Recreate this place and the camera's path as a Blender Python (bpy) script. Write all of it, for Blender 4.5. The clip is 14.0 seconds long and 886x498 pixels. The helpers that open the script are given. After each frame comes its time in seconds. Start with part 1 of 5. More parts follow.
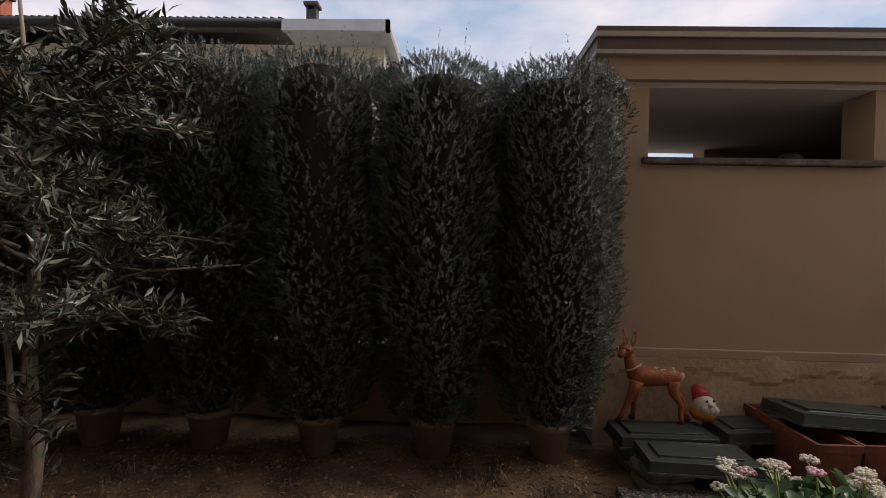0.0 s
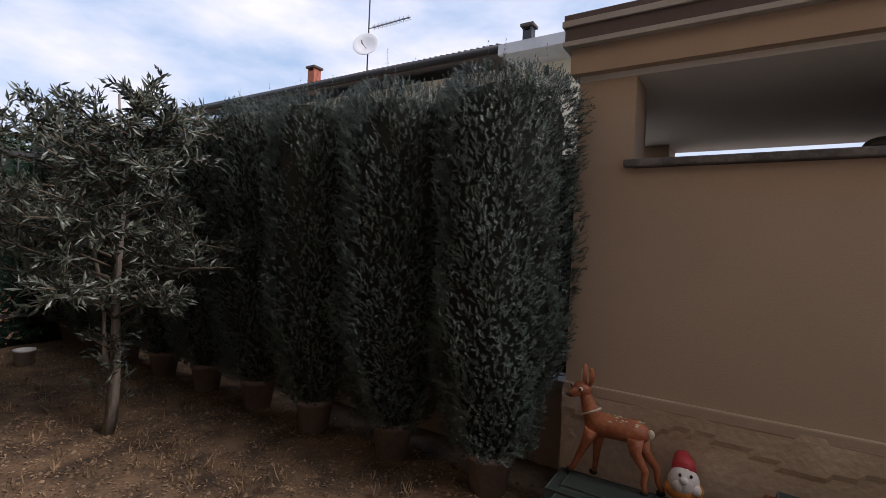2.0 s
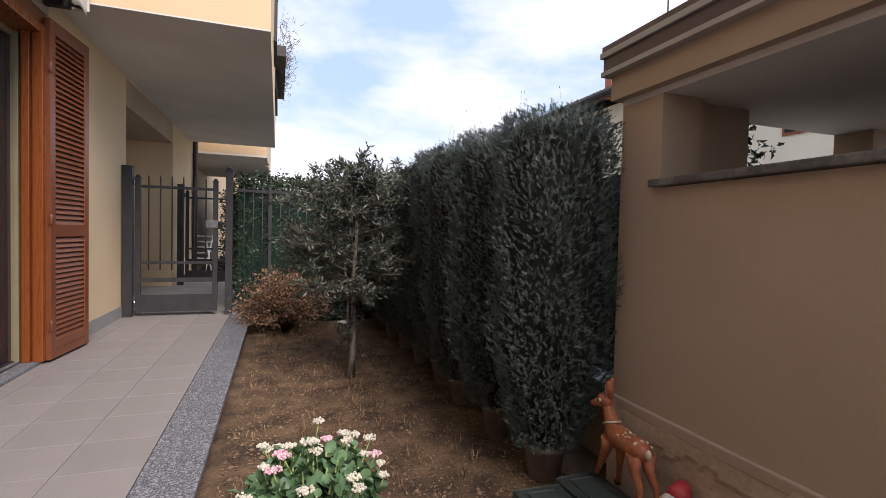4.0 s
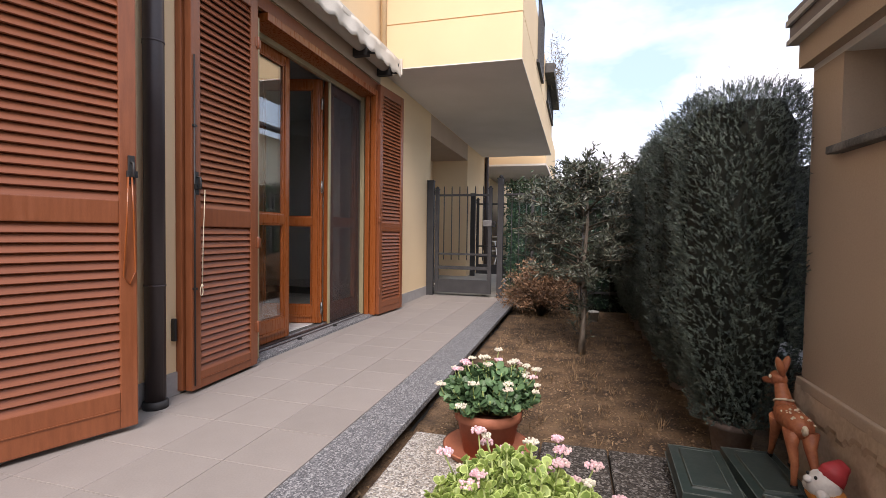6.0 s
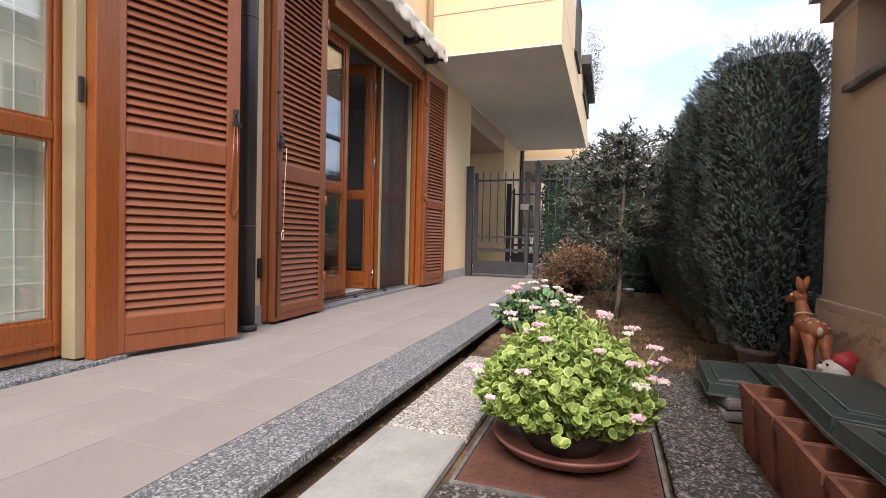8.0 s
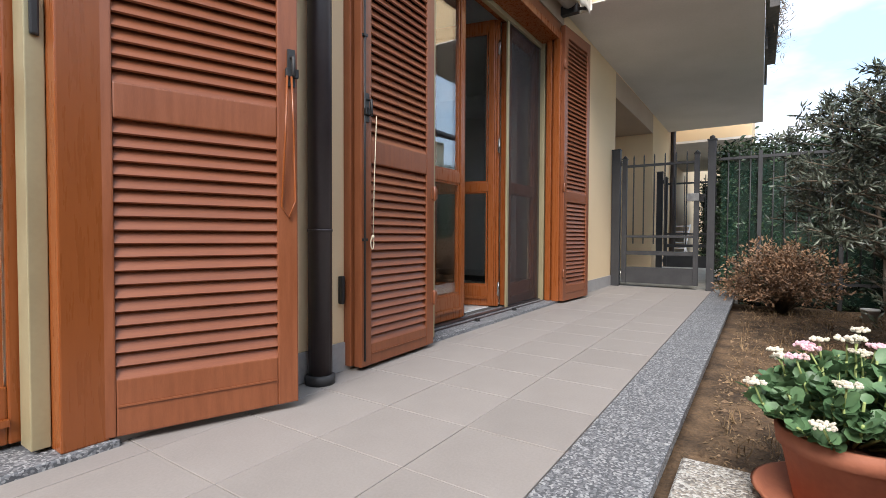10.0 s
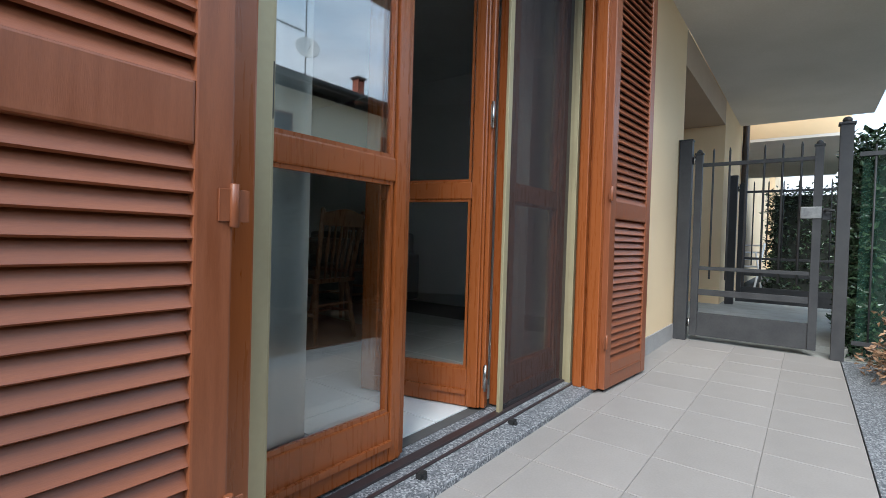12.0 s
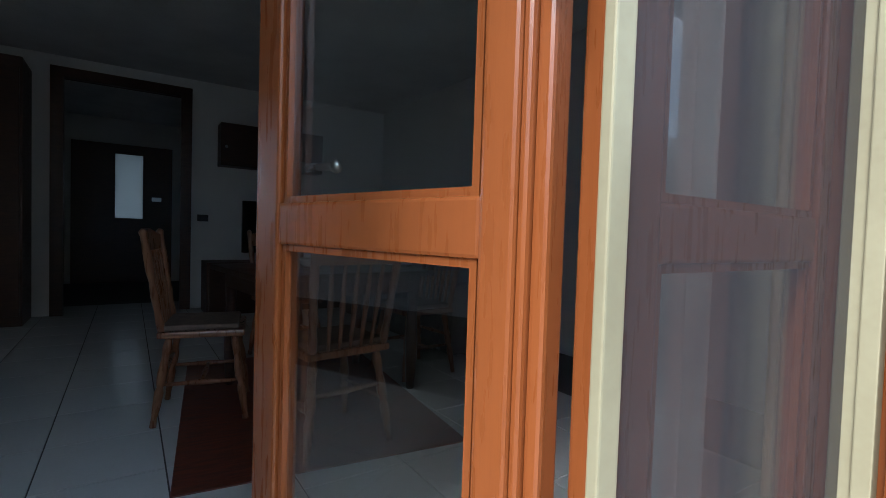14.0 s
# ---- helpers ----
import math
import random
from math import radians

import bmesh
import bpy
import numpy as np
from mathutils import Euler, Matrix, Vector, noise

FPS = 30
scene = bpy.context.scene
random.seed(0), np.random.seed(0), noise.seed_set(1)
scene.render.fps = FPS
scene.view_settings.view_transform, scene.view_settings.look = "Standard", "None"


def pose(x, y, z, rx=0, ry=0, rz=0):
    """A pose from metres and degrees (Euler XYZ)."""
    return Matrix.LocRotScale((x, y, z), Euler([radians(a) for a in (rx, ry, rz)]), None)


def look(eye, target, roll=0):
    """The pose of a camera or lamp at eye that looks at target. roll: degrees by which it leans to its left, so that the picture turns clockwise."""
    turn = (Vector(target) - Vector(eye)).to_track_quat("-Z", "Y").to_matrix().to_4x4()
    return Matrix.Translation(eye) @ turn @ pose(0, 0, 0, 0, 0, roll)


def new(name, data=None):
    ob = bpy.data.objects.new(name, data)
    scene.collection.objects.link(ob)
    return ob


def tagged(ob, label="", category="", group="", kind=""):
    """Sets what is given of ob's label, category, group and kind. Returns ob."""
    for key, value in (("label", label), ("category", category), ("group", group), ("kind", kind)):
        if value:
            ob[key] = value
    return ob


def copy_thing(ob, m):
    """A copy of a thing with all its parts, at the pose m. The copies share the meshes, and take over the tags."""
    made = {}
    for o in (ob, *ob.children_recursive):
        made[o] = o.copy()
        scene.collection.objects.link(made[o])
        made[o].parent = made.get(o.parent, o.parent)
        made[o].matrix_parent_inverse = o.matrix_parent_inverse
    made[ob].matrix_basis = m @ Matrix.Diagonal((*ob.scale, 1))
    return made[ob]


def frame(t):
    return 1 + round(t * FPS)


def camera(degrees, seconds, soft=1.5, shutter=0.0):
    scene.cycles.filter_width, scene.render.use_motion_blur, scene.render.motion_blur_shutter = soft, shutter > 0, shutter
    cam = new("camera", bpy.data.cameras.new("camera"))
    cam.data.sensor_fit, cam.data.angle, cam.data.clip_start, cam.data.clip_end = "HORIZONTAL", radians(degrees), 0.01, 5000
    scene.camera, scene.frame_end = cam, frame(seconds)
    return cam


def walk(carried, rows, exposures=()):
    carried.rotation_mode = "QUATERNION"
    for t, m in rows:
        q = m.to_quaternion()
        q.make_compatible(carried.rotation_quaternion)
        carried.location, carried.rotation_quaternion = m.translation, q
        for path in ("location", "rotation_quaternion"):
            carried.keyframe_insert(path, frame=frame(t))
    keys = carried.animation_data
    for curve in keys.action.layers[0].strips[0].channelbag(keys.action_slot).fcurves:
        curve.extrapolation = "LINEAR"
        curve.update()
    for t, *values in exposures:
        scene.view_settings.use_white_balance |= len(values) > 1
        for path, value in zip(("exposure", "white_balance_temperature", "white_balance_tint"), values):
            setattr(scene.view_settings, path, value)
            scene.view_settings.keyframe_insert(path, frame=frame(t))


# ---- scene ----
cam = camera(86.0, 14.0, soft=0.65)
PATH = [
    (0, (0.2, 0.055, 0.862), (0.139, 2.054, 0.826), 1.2),
    (0.5, (0.536, 0.113, 0.864), (0.225, 2.089, 0.844), 1.8),
    (1, (0.874, 0.19, 0.894), (0.326, 2.113, 0.873), 2.1),
    (1.5, (1.188, 0.311, 0.917), (0.358, 2.131, 0.895), 2.2),
    (2, (1.518, 0.402, 0.919), (0.445, 2.09, 0.896), 2.6),
    (2.5, (1.808, 0.487, 0.951), (0.47, 1.974, 0.923), 2.7),
    (2.7, (1.934, 0.542, 0.961), (0.501, 1.937, 0.927), 2.8),
    (4.8, (2.847, 1.286, 1.08), (0.852, 1.405, 1.006), 0.4),
    (5, (2.872, 1.355, 1.064), (0.874, 1.338, 0.987), 0.3),
    (5.5, (3.031, 1.452, 0.989), (1.059, 1.129, 0.919), 0.5),
    (6, (3.22, 1.482, 0.942), (1.295, 0.947, 0.875), 0.8),
    (6.5, (3.354, 1.472, 0.904), (1.434, 0.915, 0.842), 1.0),
    (7, (3.451, 1.43, 0.858), (1.526, 0.889, 0.808), 1.2),
    (7.5, (3.558, 1.485, 0.755), (1.648, 0.893, 0.71), 1.3),
    (8, (3.592, 1.463, 0.603), (1.704, 0.805, 0.554), 1.3),
    (8.5, (3.518, 1.362, 0.5), (1.655, 0.637, 0.442), 1.4),
    (9, (3.303, 1.165, 0.512), (1.49, 0.323, 0.448), 1.4),
    (9.2, (3.179, 1.092, 0.54), (1.393, 0.194, 0.477), 0.9),
    (11.3, (1.504, 0.54, 0.729), (-0.031, -0.741, 0.679), 1.3),
    (11.5, (1.322, 0.437, 0.759), (-0.224, -0.831, 0.706), 1.6),
    (12, (0.88, 0.228, 0.809), (-0.706, -0.99, 0.769), 1.7),
    (12.5, (0.445, 0.046, 0.856), (-1.153, -1.156, 0.813), 1.9),
    (13, (-0.079, -0.102, 0.877), (-1.672, -1.31, 0.828), 1.9),
    (13.5, (-0.439, -0.253, 0.967), (-1.916, -1.601, 0.906), 2.1),
    (14, (-0.579, -0.546, 1.032), (-1.682, -2.213, 0.964), 1.8),
]
EXPOSURES = [(0.0, -0.1, 6950, 23), (1.0, -0.02, 6850, 24), (2.0, 0.12, 6350, 23), (2.7, 0.22, 6150, 23), (4.8, 0.6, 6750, 23), (9.2, 0.95, 6600, 18), (11.3, 1.0, 5800, 8), (12.2, 1.14, 5750, 7), (13.0, 1.48, 5700, 7), (14.0, 1.95, 5400, 8)]
walk(cam, [(t, look(eye, target, roll)) for t, eye, target, roll in PATH], EXPOSURES)

# ---- sky and sun: broken cloud over a pale blue sky, soft sun from the garden side ----
SUN_EL, SUN_AZ = 44.0, 16.0   # degrees; azimuth from +x towards +y
world = bpy.data.worlds.new("sky")
scene.world = world
world.use_nodes = True
wt = world.node_tree
wt.nodes.clear()
w_out = wt.nodes.new("ShaderNodeOutputWorld")
w_bg = wt.nodes.new("ShaderNodeBackground")
w_sky = wt.nodes.new("ShaderNodeTexSky")
w_sky.sky_type, w_sky.sun_disc = 'NISHITA', False
w_sky.sun_elevation, w_sky.sun_rotation = radians(SUN_EL), radians(90 - SUN_AZ)
w_tc = wt.nodes.new("ShaderNodeTexCoord")
w_map = wt.nodes.new("ShaderNodeMapping")
w_map.inputs["Scale"].default_value = (1.0, 1.0, 2.6)
w_n = wt.nodes.new("ShaderNodeTexNoise")
w_n.inputs["Scale"].default_value, w_n.inputs["Detail"].default_value, w_n.inputs["Roughness"].default_value = 2.6, 6.0, 0.55
w_r = wt.nodes.new("ShaderNodeValToRGB")
w_r.color_ramp.elements[0].position, w_r.color_ramp.elements[1].position = 0.38, 0.66
w_mix = wt.nodes.new("ShaderNodeMix")
w_mix.data_type = 'RGBA'
w_mix.inputs["B"].default_value = (8.9, 9.3, 9.9, 1)
wt.links.new(w_tc.outputs["Generated"], w_map.inputs["Vector"])
wt.links.new(w_map.outputs["Vector"], w_n.inputs["Vector"])
wt.links.new(w_n.outputs["Fac"], w_r.inputs["Fac"])
wt.links.new(w_r.outputs["Color"], w_mix.inputs["Factor"])
w_haze = wt.nodes.new("ShaderNodeMix")
w_haze.data_type = 'RGBA'
w_haze.inputs["Factor"].default_value = 0.72
w_haze.inputs["B"].default_value = (4.8, 6.9, 9.0, 1)
wt.links.new(w_sky.outputs["Color"], w_haze.inputs["A"])
wt.links.new(w_haze.outputs["Result"], w_mix.inputs["A"])
wt.links.new(w_mix.outputs["Result"], w_bg.inputs["Color"])
wt.links.new(w_bg.outputs["Background"], w_out.inputs["Surface"])
w_bg.inputs["Strength"].default_value = 0.1
sun = new("sun", bpy.data.lights.new("sun", 'SUN'))
sun.data.energy, sun.data.angle, sun.data.color = 3.0, radians(32), (1.0, 0.95, 0.87)
el, az = radians(SUN_EL), radians(SUN_AZ)
sun.matrix_world = look((20 * math.cos(el) * math.cos(az), 20 * math.cos(el) * math.sin(az), 20 * math.sin(el)), (0, 0, 0))


# ---- materials ----
def mat(name, c1, c2=None, scale=6.0, rough=0.7, metal=0.0, bump=0.0, fine=60.0, vary=0.0, coord="Object", spec=0.5, stretch=(1, 1, 1), island=0.0, rmix=0.15, detail=4.0):
    """Two-scale noise between c1 and c2, fine bump, slight change from piece to piece."""
    m = bpy.data.materials.new(name)
    m.use_nodes = True
    nt = m.node_tree
    b = nt.nodes["Principled BSDF"]
    c2 = c2 or tuple(min(1, v * 0.82) for v in c1)
    tc = nt.nodes.new("ShaderNodeTexCoord")
    mp = nt.nodes.new("ShaderNodeMapping")
    mp.inputs["Scale"].default_value = stretch
    nt.links.new(tc.outputs[coord], mp.inputs["Vector"])
    n1 = nt.nodes.new("ShaderNodeTexNoise")
    n1.inputs["Scale"].default_value, n1.inputs["Detail"].default_value = scale, detail
    n2 = nt.nodes.new("ShaderNodeTexNoise")
    n2.inputs["Scale"].default_value, n2.inputs["Detail"].default_value = fine, 3.0
    nt.links.new(mp.outputs["Vector"], n1.inputs["Vector"])
    nt.links.new(mp.outputs["Vector"], n2.inputs["Vector"])
    add = nt.nodes.new("ShaderNodeMath")
    add.operation = 'ADD'
    half = nt.nodes.new("ShaderNodeMath")
    half.operation = 'MULTIPLY_ADD'
    half.inputs[1].default_value, half.inputs[2].default_value = 0.45, -0.22
    nt.links.new(n2.outputs["Fac"], half.inputs[0])
    nt.links.new(n1.outputs["Fac"], add.inputs[0])
    nt.links.new(half.outputs[0], add.inputs[1])
    ramp = nt.nodes.new("ShaderNodeValToRGB")
    ramp.color_ramp.elements[0].position, ramp.color_ramp.elements[1].position = 0.32, 0.68
    ramp.color_ramp.elements[0].color, ramp.color_ramp.elements[1].color = (*c2, 1), (*c1, 1)
    nt.links.new(add.outputs[0], ramp.inputs["Fac"])
    col = ramp.outputs["Color"]
    if vary or island:
        hsv = nt.nodes.new("ShaderNodeHueSaturation")
        mr = nt.nodes.new("ShaderNodeMapRange")
        amount = vary or island
        mr.inputs["To Min"].default_value, mr.inputs["To Max"].default_value = 1 - amount, 1 + amount
        if island:
            src = nt.nodes.new("ShaderNodeNewGeometry").outputs["Random Per Island"]
        else:
            src = nt.nodes.new("ShaderNodeObjectInfo").outputs["Random"]
        nt.links.new(src, mr.inputs["Value"])
        nt.links.new(mr.outputs["Result"], hsv.inputs["Value"])
        nt.links.new(col, hsv.inputs["Color"])
        col = hsv.outputs["Color"]
    nt.links.new(col, b.inputs["Base Color"])
    rr = nt.nodes.new("ShaderNodeMapRange")
    rr.inputs["To Min"].default_value, rr.inputs["To Max"].default_value = max(0.02, rough - rmix), min(1, rough + rmix)
    nt.links.new(n1.outputs["Fac"], rr.inputs["Value"])
    nt.links.new(rr.outputs["Result"], b.inputs["Roughness"])
    b.inputs["Metallic"].default_value = metal
    b.inputs["Specular IOR Level"].default_value = spec
    if bump:
        bp = nt.nodes.new("ShaderNodeBump")
        bp.inputs["Strength"].default_value, bp.inputs["Distance"].default_value = bump, 0.01
        nt.links.new(n2.outputs["Fac"], bp.inputs["Height"])
        nt.links.new(bp.outputs["Normal"], b.inputs["Normal"])
    return m


def speckled(name, cols, size, rough, bump=0.3):
    """Stone of grains: a Voronoi cell colour drives a ramp of the given colours."""
    m = mat(name, cols[0], cols[1], 3.0, rough)
    nt = m.node_tree
    b = nt.nodes["Principled BSDF"]
    tc = nt.nodes.new("ShaderNodeTexCoord")
    v = nt.nodes.new("ShaderNodeTexVoronoi")
    v.inputs["Scale"].default_value = 1.0 / size
    sep = nt.nodes.new("ShaderNodeSeparateColor")
    r = nt.nodes.new("ShaderNodeValToRGB")
    r.color_ramp.interpolation = 'CONSTANT'
    r.color_ramp.elements[0].color = (*cols[0], 1)
    r.color_ramp.elements[1].position = 1.0 / len(cols)
    r.color_ramp.elements[1].color = (*cols[1], 1)
    for i, c in enumerate(cols[2:]):
        e = r.color_ramp.elements.new((i + 2) / len(cols))
        e.color = (*c, 1)
    n = nt.nodes.new("ShaderNodeTexNoise")
    n.inputs["Scale"].default_value = 4.0
    mix = nt.nodes.new("ShaderNodeMix")
    mix.data_type, mix.blend_type = 'RGBA', 'MULTIPLY'
    mix.inputs["Factor"].default_value = 0.5
    nt.links.new(tc.outputs["Object"], v.inputs["Vector"])
    nt.links.new(tc.outputs["Object"], n.inputs["Vector"])
    nt.links.new(v.outputs["Color"], sep.inputs["Color"])
    nt.links.new(sep.outputs["Red"], r.inputs["Fac"])
    nt.links.new(r.outputs["Color"], mix.inputs["A"])
    nt.links.new(n.outputs["Color"], mix.inputs["B"])
    nt.links.new(r.outputs["Color"], b.inputs["Base Color"])
    if bump:
        bp = nt.nodes.new("ShaderNodeBump")
        bp.inputs["Strength"].default_value, bp.inputs["Distance"].default_value = bump, 0.006
        bp.invert = True
        nt.links.new(v.outputs["Distance"], bp.inputs["Height"])
        nt.links.new(bp.outputs["Normal"], b.inputs["Normal"])
    return m


def glass_mat(name, tint=(1, 1, 1), rough=0.0):
    m = bpy.data.materials.new(name)
    m.use_nodes = True
    b = m.node_tree.nodes["Principled BSDF"]
    b.inputs["Base Color"].default_value = (*tint, 1)
    b.inputs["Roughness"].default_value, b.inputs["IOR"].default_value = rough, 1.7
    b.inputs["Transmission Weight"].default_value = 1.0
    return m


def veil(name, colour, opacity, through_light=0.0):
    """Thin cloth or mesh that lets part of the light straight through, and spreads part behind it."""
    m = bpy.data.materials.new(name)
    m.use_nodes = True
    nt = m.node_tree
    b = nt.nodes["Principled BSDF"]
    b.inputs["Base Color"].default_value = (*colour, 1)
    b.inputs["Roughness"].default_value = 0.9
    b.inputs["Alpha"].default_value = opacity
    if through_light > 0:
        translucent(m, through_light)
    return m


def translucent(m, share):
    """Thin leaves and cloth glow with the light that falls on their other side."""
    nt = m.node_tree
    b = nt.nodes["Principled BSDF"]
    out = next(n for n in nt.nodes if n.bl_idname == "ShaderNodeOutputMaterial")
    tr = nt.nodes.new("ShaderNodeBsdfTranslucent")
    mx = nt.nodes.new("ShaderNodeMixShader")
    mx.inputs[0].default_value = share
    src = b.inputs["Base Color"]
    if src.is_linked:
        nt.links.new(src.links[0].from_socket, tr.inputs["Color"])
    else:
        tr.inputs["Color"].default_value = src.default_value
    nt.links.new(b.outputs[0], mx.inputs[1])
    nt.links.new(tr.outputs[0], mx.inputs[2])
    nt.links.new(mx.outputs[0], out.inputs["Surface"])


M_STUCCO = mat("stucco_yellow", (0.78, 0.60, 0.37), (0.73, 0.55, 0.335), 1.2, 0.9, bump=0.12, fine=180)
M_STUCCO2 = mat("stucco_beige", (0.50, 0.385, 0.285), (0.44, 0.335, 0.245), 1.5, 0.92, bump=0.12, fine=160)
M_PLINTH = mat("plinth_crumbling_render", (0.64, 0.505, 0.37), (0.45, 0.335, 0.235), 4.0, 0.95, bump=0.35, fine=40)
M_SOFFIT = mat("soffit_grey", (0.78, 0.74, 0.69), (0.70, 0.665, 0.61), 1.5, 0.9, bump=0.05)
M_SKIRT = mat("skirting_grey", (0.36, 0.35, 0.34), None, 6, 0.7)
M_WOOD = mat("varnished_wood", (0.27, 0.075, 0.018), (0.24, 0.065, 0.015), 9, 0.28, bump=0.012, fine=90, stretch=(9, 9, 0.7), vary=0.05, rmix=0.05)
M_WOOD_S = mat("shutter_wood", (0.232, 0.075, 0.030), (0.186, 0.057, 0.022), 10, 0.38, bump=0.06, fine=110, stretch=(6, 6, 0.6), vary=0.06)
M_SLAT = mat("shutter_slat_wood", (0.230, 0.073, 0.029), (0.184, 0.056, 0.022), 10, 0.40, bump=0.06, fine=110, stretch=(0.6, 6, 6), vary=0.08)
M_DARKWOOD = mat("dark_wood", (0.085, 0.035, 0.018), (0.055, 0.022, 0.012), 8, 0.38, bump=0.05, stretch=(1, 1, 6))
M_CHAIR = mat("chair_wood", (0.30, 0.135, 0.06), (0.19, 0.075, 0.034), 10, 0.3, stretch=(6, 6, 1))
M_ALU = mat("champagne_aluminium", (0.40, 0.345, 0.205), (0.36, 0.305, 0.18), 5, 0.45, metal=0.25)
M_STEEL = mat("grey_steel_paint", (0.046, 0.046, 0.047), (0.034, 0.034, 0.036), 8, 0.55, bump=0.05, spec=0.35)
M_PIPE = mat("brown_pipe", (0.042, 0.031, 0.032), (0.032, 0.024, 0.025), 5, 0.42)
M_CHROME = mat("satin_chrome", (0.6, 0.6, 0.58), None, 8, 0.28, metal=1.0)
M_LOCK = mat("worn_grey_lock", (0.24, 0.24, 0.23), (0.15, 0.15, 0.15), 20, 0.45, metal=0.4)
M_BLACK = mat("black_metal", (0.02, 0.02, 0.02), None, 8, 0.5)
M_CORD = mat("cream_cord", (0.7, 0.62, 0.45), None, 60, 0.8)
M_TILE = mat("terrace_tile", (0.295, 0.268, 0.248), (0.25, 0.228, 0.21), 3.0, 0.62, bump=0.06, fine=120, vary=0.035, rmix=0.08)
M_GROUT = mat("grout", (0.235, 0.215, 0.198), (0.2, 0.183, 0.168), 10, 0.9, bump=0.2)
M_ROOMTILE = mat("room_tile", (0.76, 0.77, 0.75), (0.71, 0.72, 0.70), 2.0, 0.16, rmix=0.05, vary=0.02)
M_GRANITE = speckled("granite_kerb", [(0.075, 0.08, 0.088), (0.22, 0.225, 0.235), (0.135, 0.14, 0.15), (0.36, 0.365, 0.37), (0.09, 0.095, 0.103), (0.18, 0.185, 0.195)], 0.0062, 0.6, 0.08)
M_PEBBLE = speckled("washed_pebbles", [(0.32, 0.30, 0.265), (0.46, 0.445, 0.41), (0.24, 0.22, 0.195), (0.55, 0.53, 0.49), (0.17, 0.155, 0.14), (0.38, 0.34, 0.285)], 0.0075, 0.88, 0.7)
# second, darker pebble mix for the slab rows farther from the kerb
M_PEBBLE_D = speckled("dark_washed_pebbles", [(0.058, 0.05, 0.043), (0.125, 0.112, 0.10), (0.04, 0.034, 0.029), (0.23, 0.215, 0.195), (0.03, 0.025, 0.021), (0.085, 0.073, 0.06)], 0.0085, 0.88, 0.8)
M_CONCRETE = mat("smooth_slab", (0.36, 0.36, 0.335), (0.28, 0.28, 0.255), 7, 0.85, bump=0.2)
M_GROUT_DARK = mat("dark_grout", (0.09, 0.085, 0.08), None, 10, 0.9)
M_SOIL = mat("garden_soil", (0.185, 0.115, 0.062), (0.045, 0.028, 0.016), 6, 0.97, bump=1.0, fine=70)
M_DEADLEAF = mat("dry_grass_and_leaves", (0.31, 0.21, 0.115), (0.10, 0.062, 0.033), 9, 0.9, island=0.55)
M_CLOD = mat("soil_clods", (0.26, 0.175, 0.105), (0.10, 0.062, 0.037), 14, 0.97, bump=0.6, island=0.5)
M_RUST = mat("rusty_plate", (0.135, 0.058, 0.040), (0.085, 0.036, 0.026), 9, 0.75, bump=0.35, fine=80)
M_TERRA = mat("terracotta", (0.42, 0.155, 0.085), (0.33, 0.115, 0.065), 9, 0.75, bump=0.1)
M_TERRA_D = mat("old_terracotta", (0.30, 0.105, 0.060), (0.16, 0.058, 0.038), 9, 0.8, bump=0.25)
M_BLACKPOT = mat("black_plastic_pot", (0.022, 0.022, 0.022), (0.05, 0.045, 0.04), 12, 0.55)
M_SAUCER = mat("brown_saucer", (0.20, 0.085, 0.065), (0.15, 0.06, 0.05), 8, 0.4)
M_GREYPOT = mat("grey_pot", (0.40, 0.33, 0.28), (0.26, 0.2, 0.17), 9, 0.85)
M_WHITEPOT = mat("white_pot", (0.68, 0.67, 0.64), (0.5, 0.5, 0.47), 9, 0.6)
M_LID = mat("dark_green_plastic", (0.024, 0.042, 0.036), (0.05, 0.062, 0.056), 6, 0.5, bump=0.08, rmix=0.2)
M_LIDEDGE = mat("worn_plastic_edge", (0.12, 0.145, 0.13), (0.05, 0.065, 0.058), 30, 0.5)
M_STONE = mat("grey_stone", (0.2, 0.19, 0.18), (0.1, 0.095, 0.09), 12, 0.9, bump=0.6)
M_CONIFER = mat("conifer_needles", (0.135, 0.178, 0.146), (0.018, 0.031, 0.026), 22, 0.38, island=0.5)
# near-black: the shade deep inside the foliage, put into the colour
M_SHADE_CORE = mat("foliage_shade_core", (0.016, 0.02, 0.012), (0.008, 0.009, 0.006), 20, 1.0)
M_OLIVE = mat("olive_leaves", (0.112, 0.126, 0.094), (0.028, 0.040, 0.027), 3, 0.36, island=0.7)
M_BARK = mat("olive_bark", (0.30, 0.26, 0.21), (0.14, 0.115, 0.09), 16, 0.95, bump=0.8, stretch=(1, 1, 0.3))
M_TWIG = mat("twigs", (0.15, 0.12, 0.085), (0.1, 0.075, 0.05), 20, 0.9)
M_BUSH = mat("bronze_leaves", (0.29, 0.17, 0.095), (0.10, 0.055, 0.03), 5, 0.6, island=0.5)
M_IVY = mat("laurel_leaves", (0.055, 0.088, 0.042), (0.018, 0.036, 0.018), 4, 0.3, island=0.45)
M_SEDUM = mat("sedum_leaves", (0.39, 0.51, 0.14), (0.20, 0.31, 0.07), 12, 0.5, island=0.3)
M_SEDUM_EDGE = mat("sedum_leaf_edges", (0.45, 0.56, 0.18), (0.32, 0.44, 0.12), 12, 0.5, island=0.15)
M_PLANT = mat("green_leaves", (0.13, 0.235, 0.105), (0.075, 0.15, 0.07), 10, 0.5, island=0.3)
translucent(M_SEDUM, 0.42)
translucent(M_PLANT, 0.15)
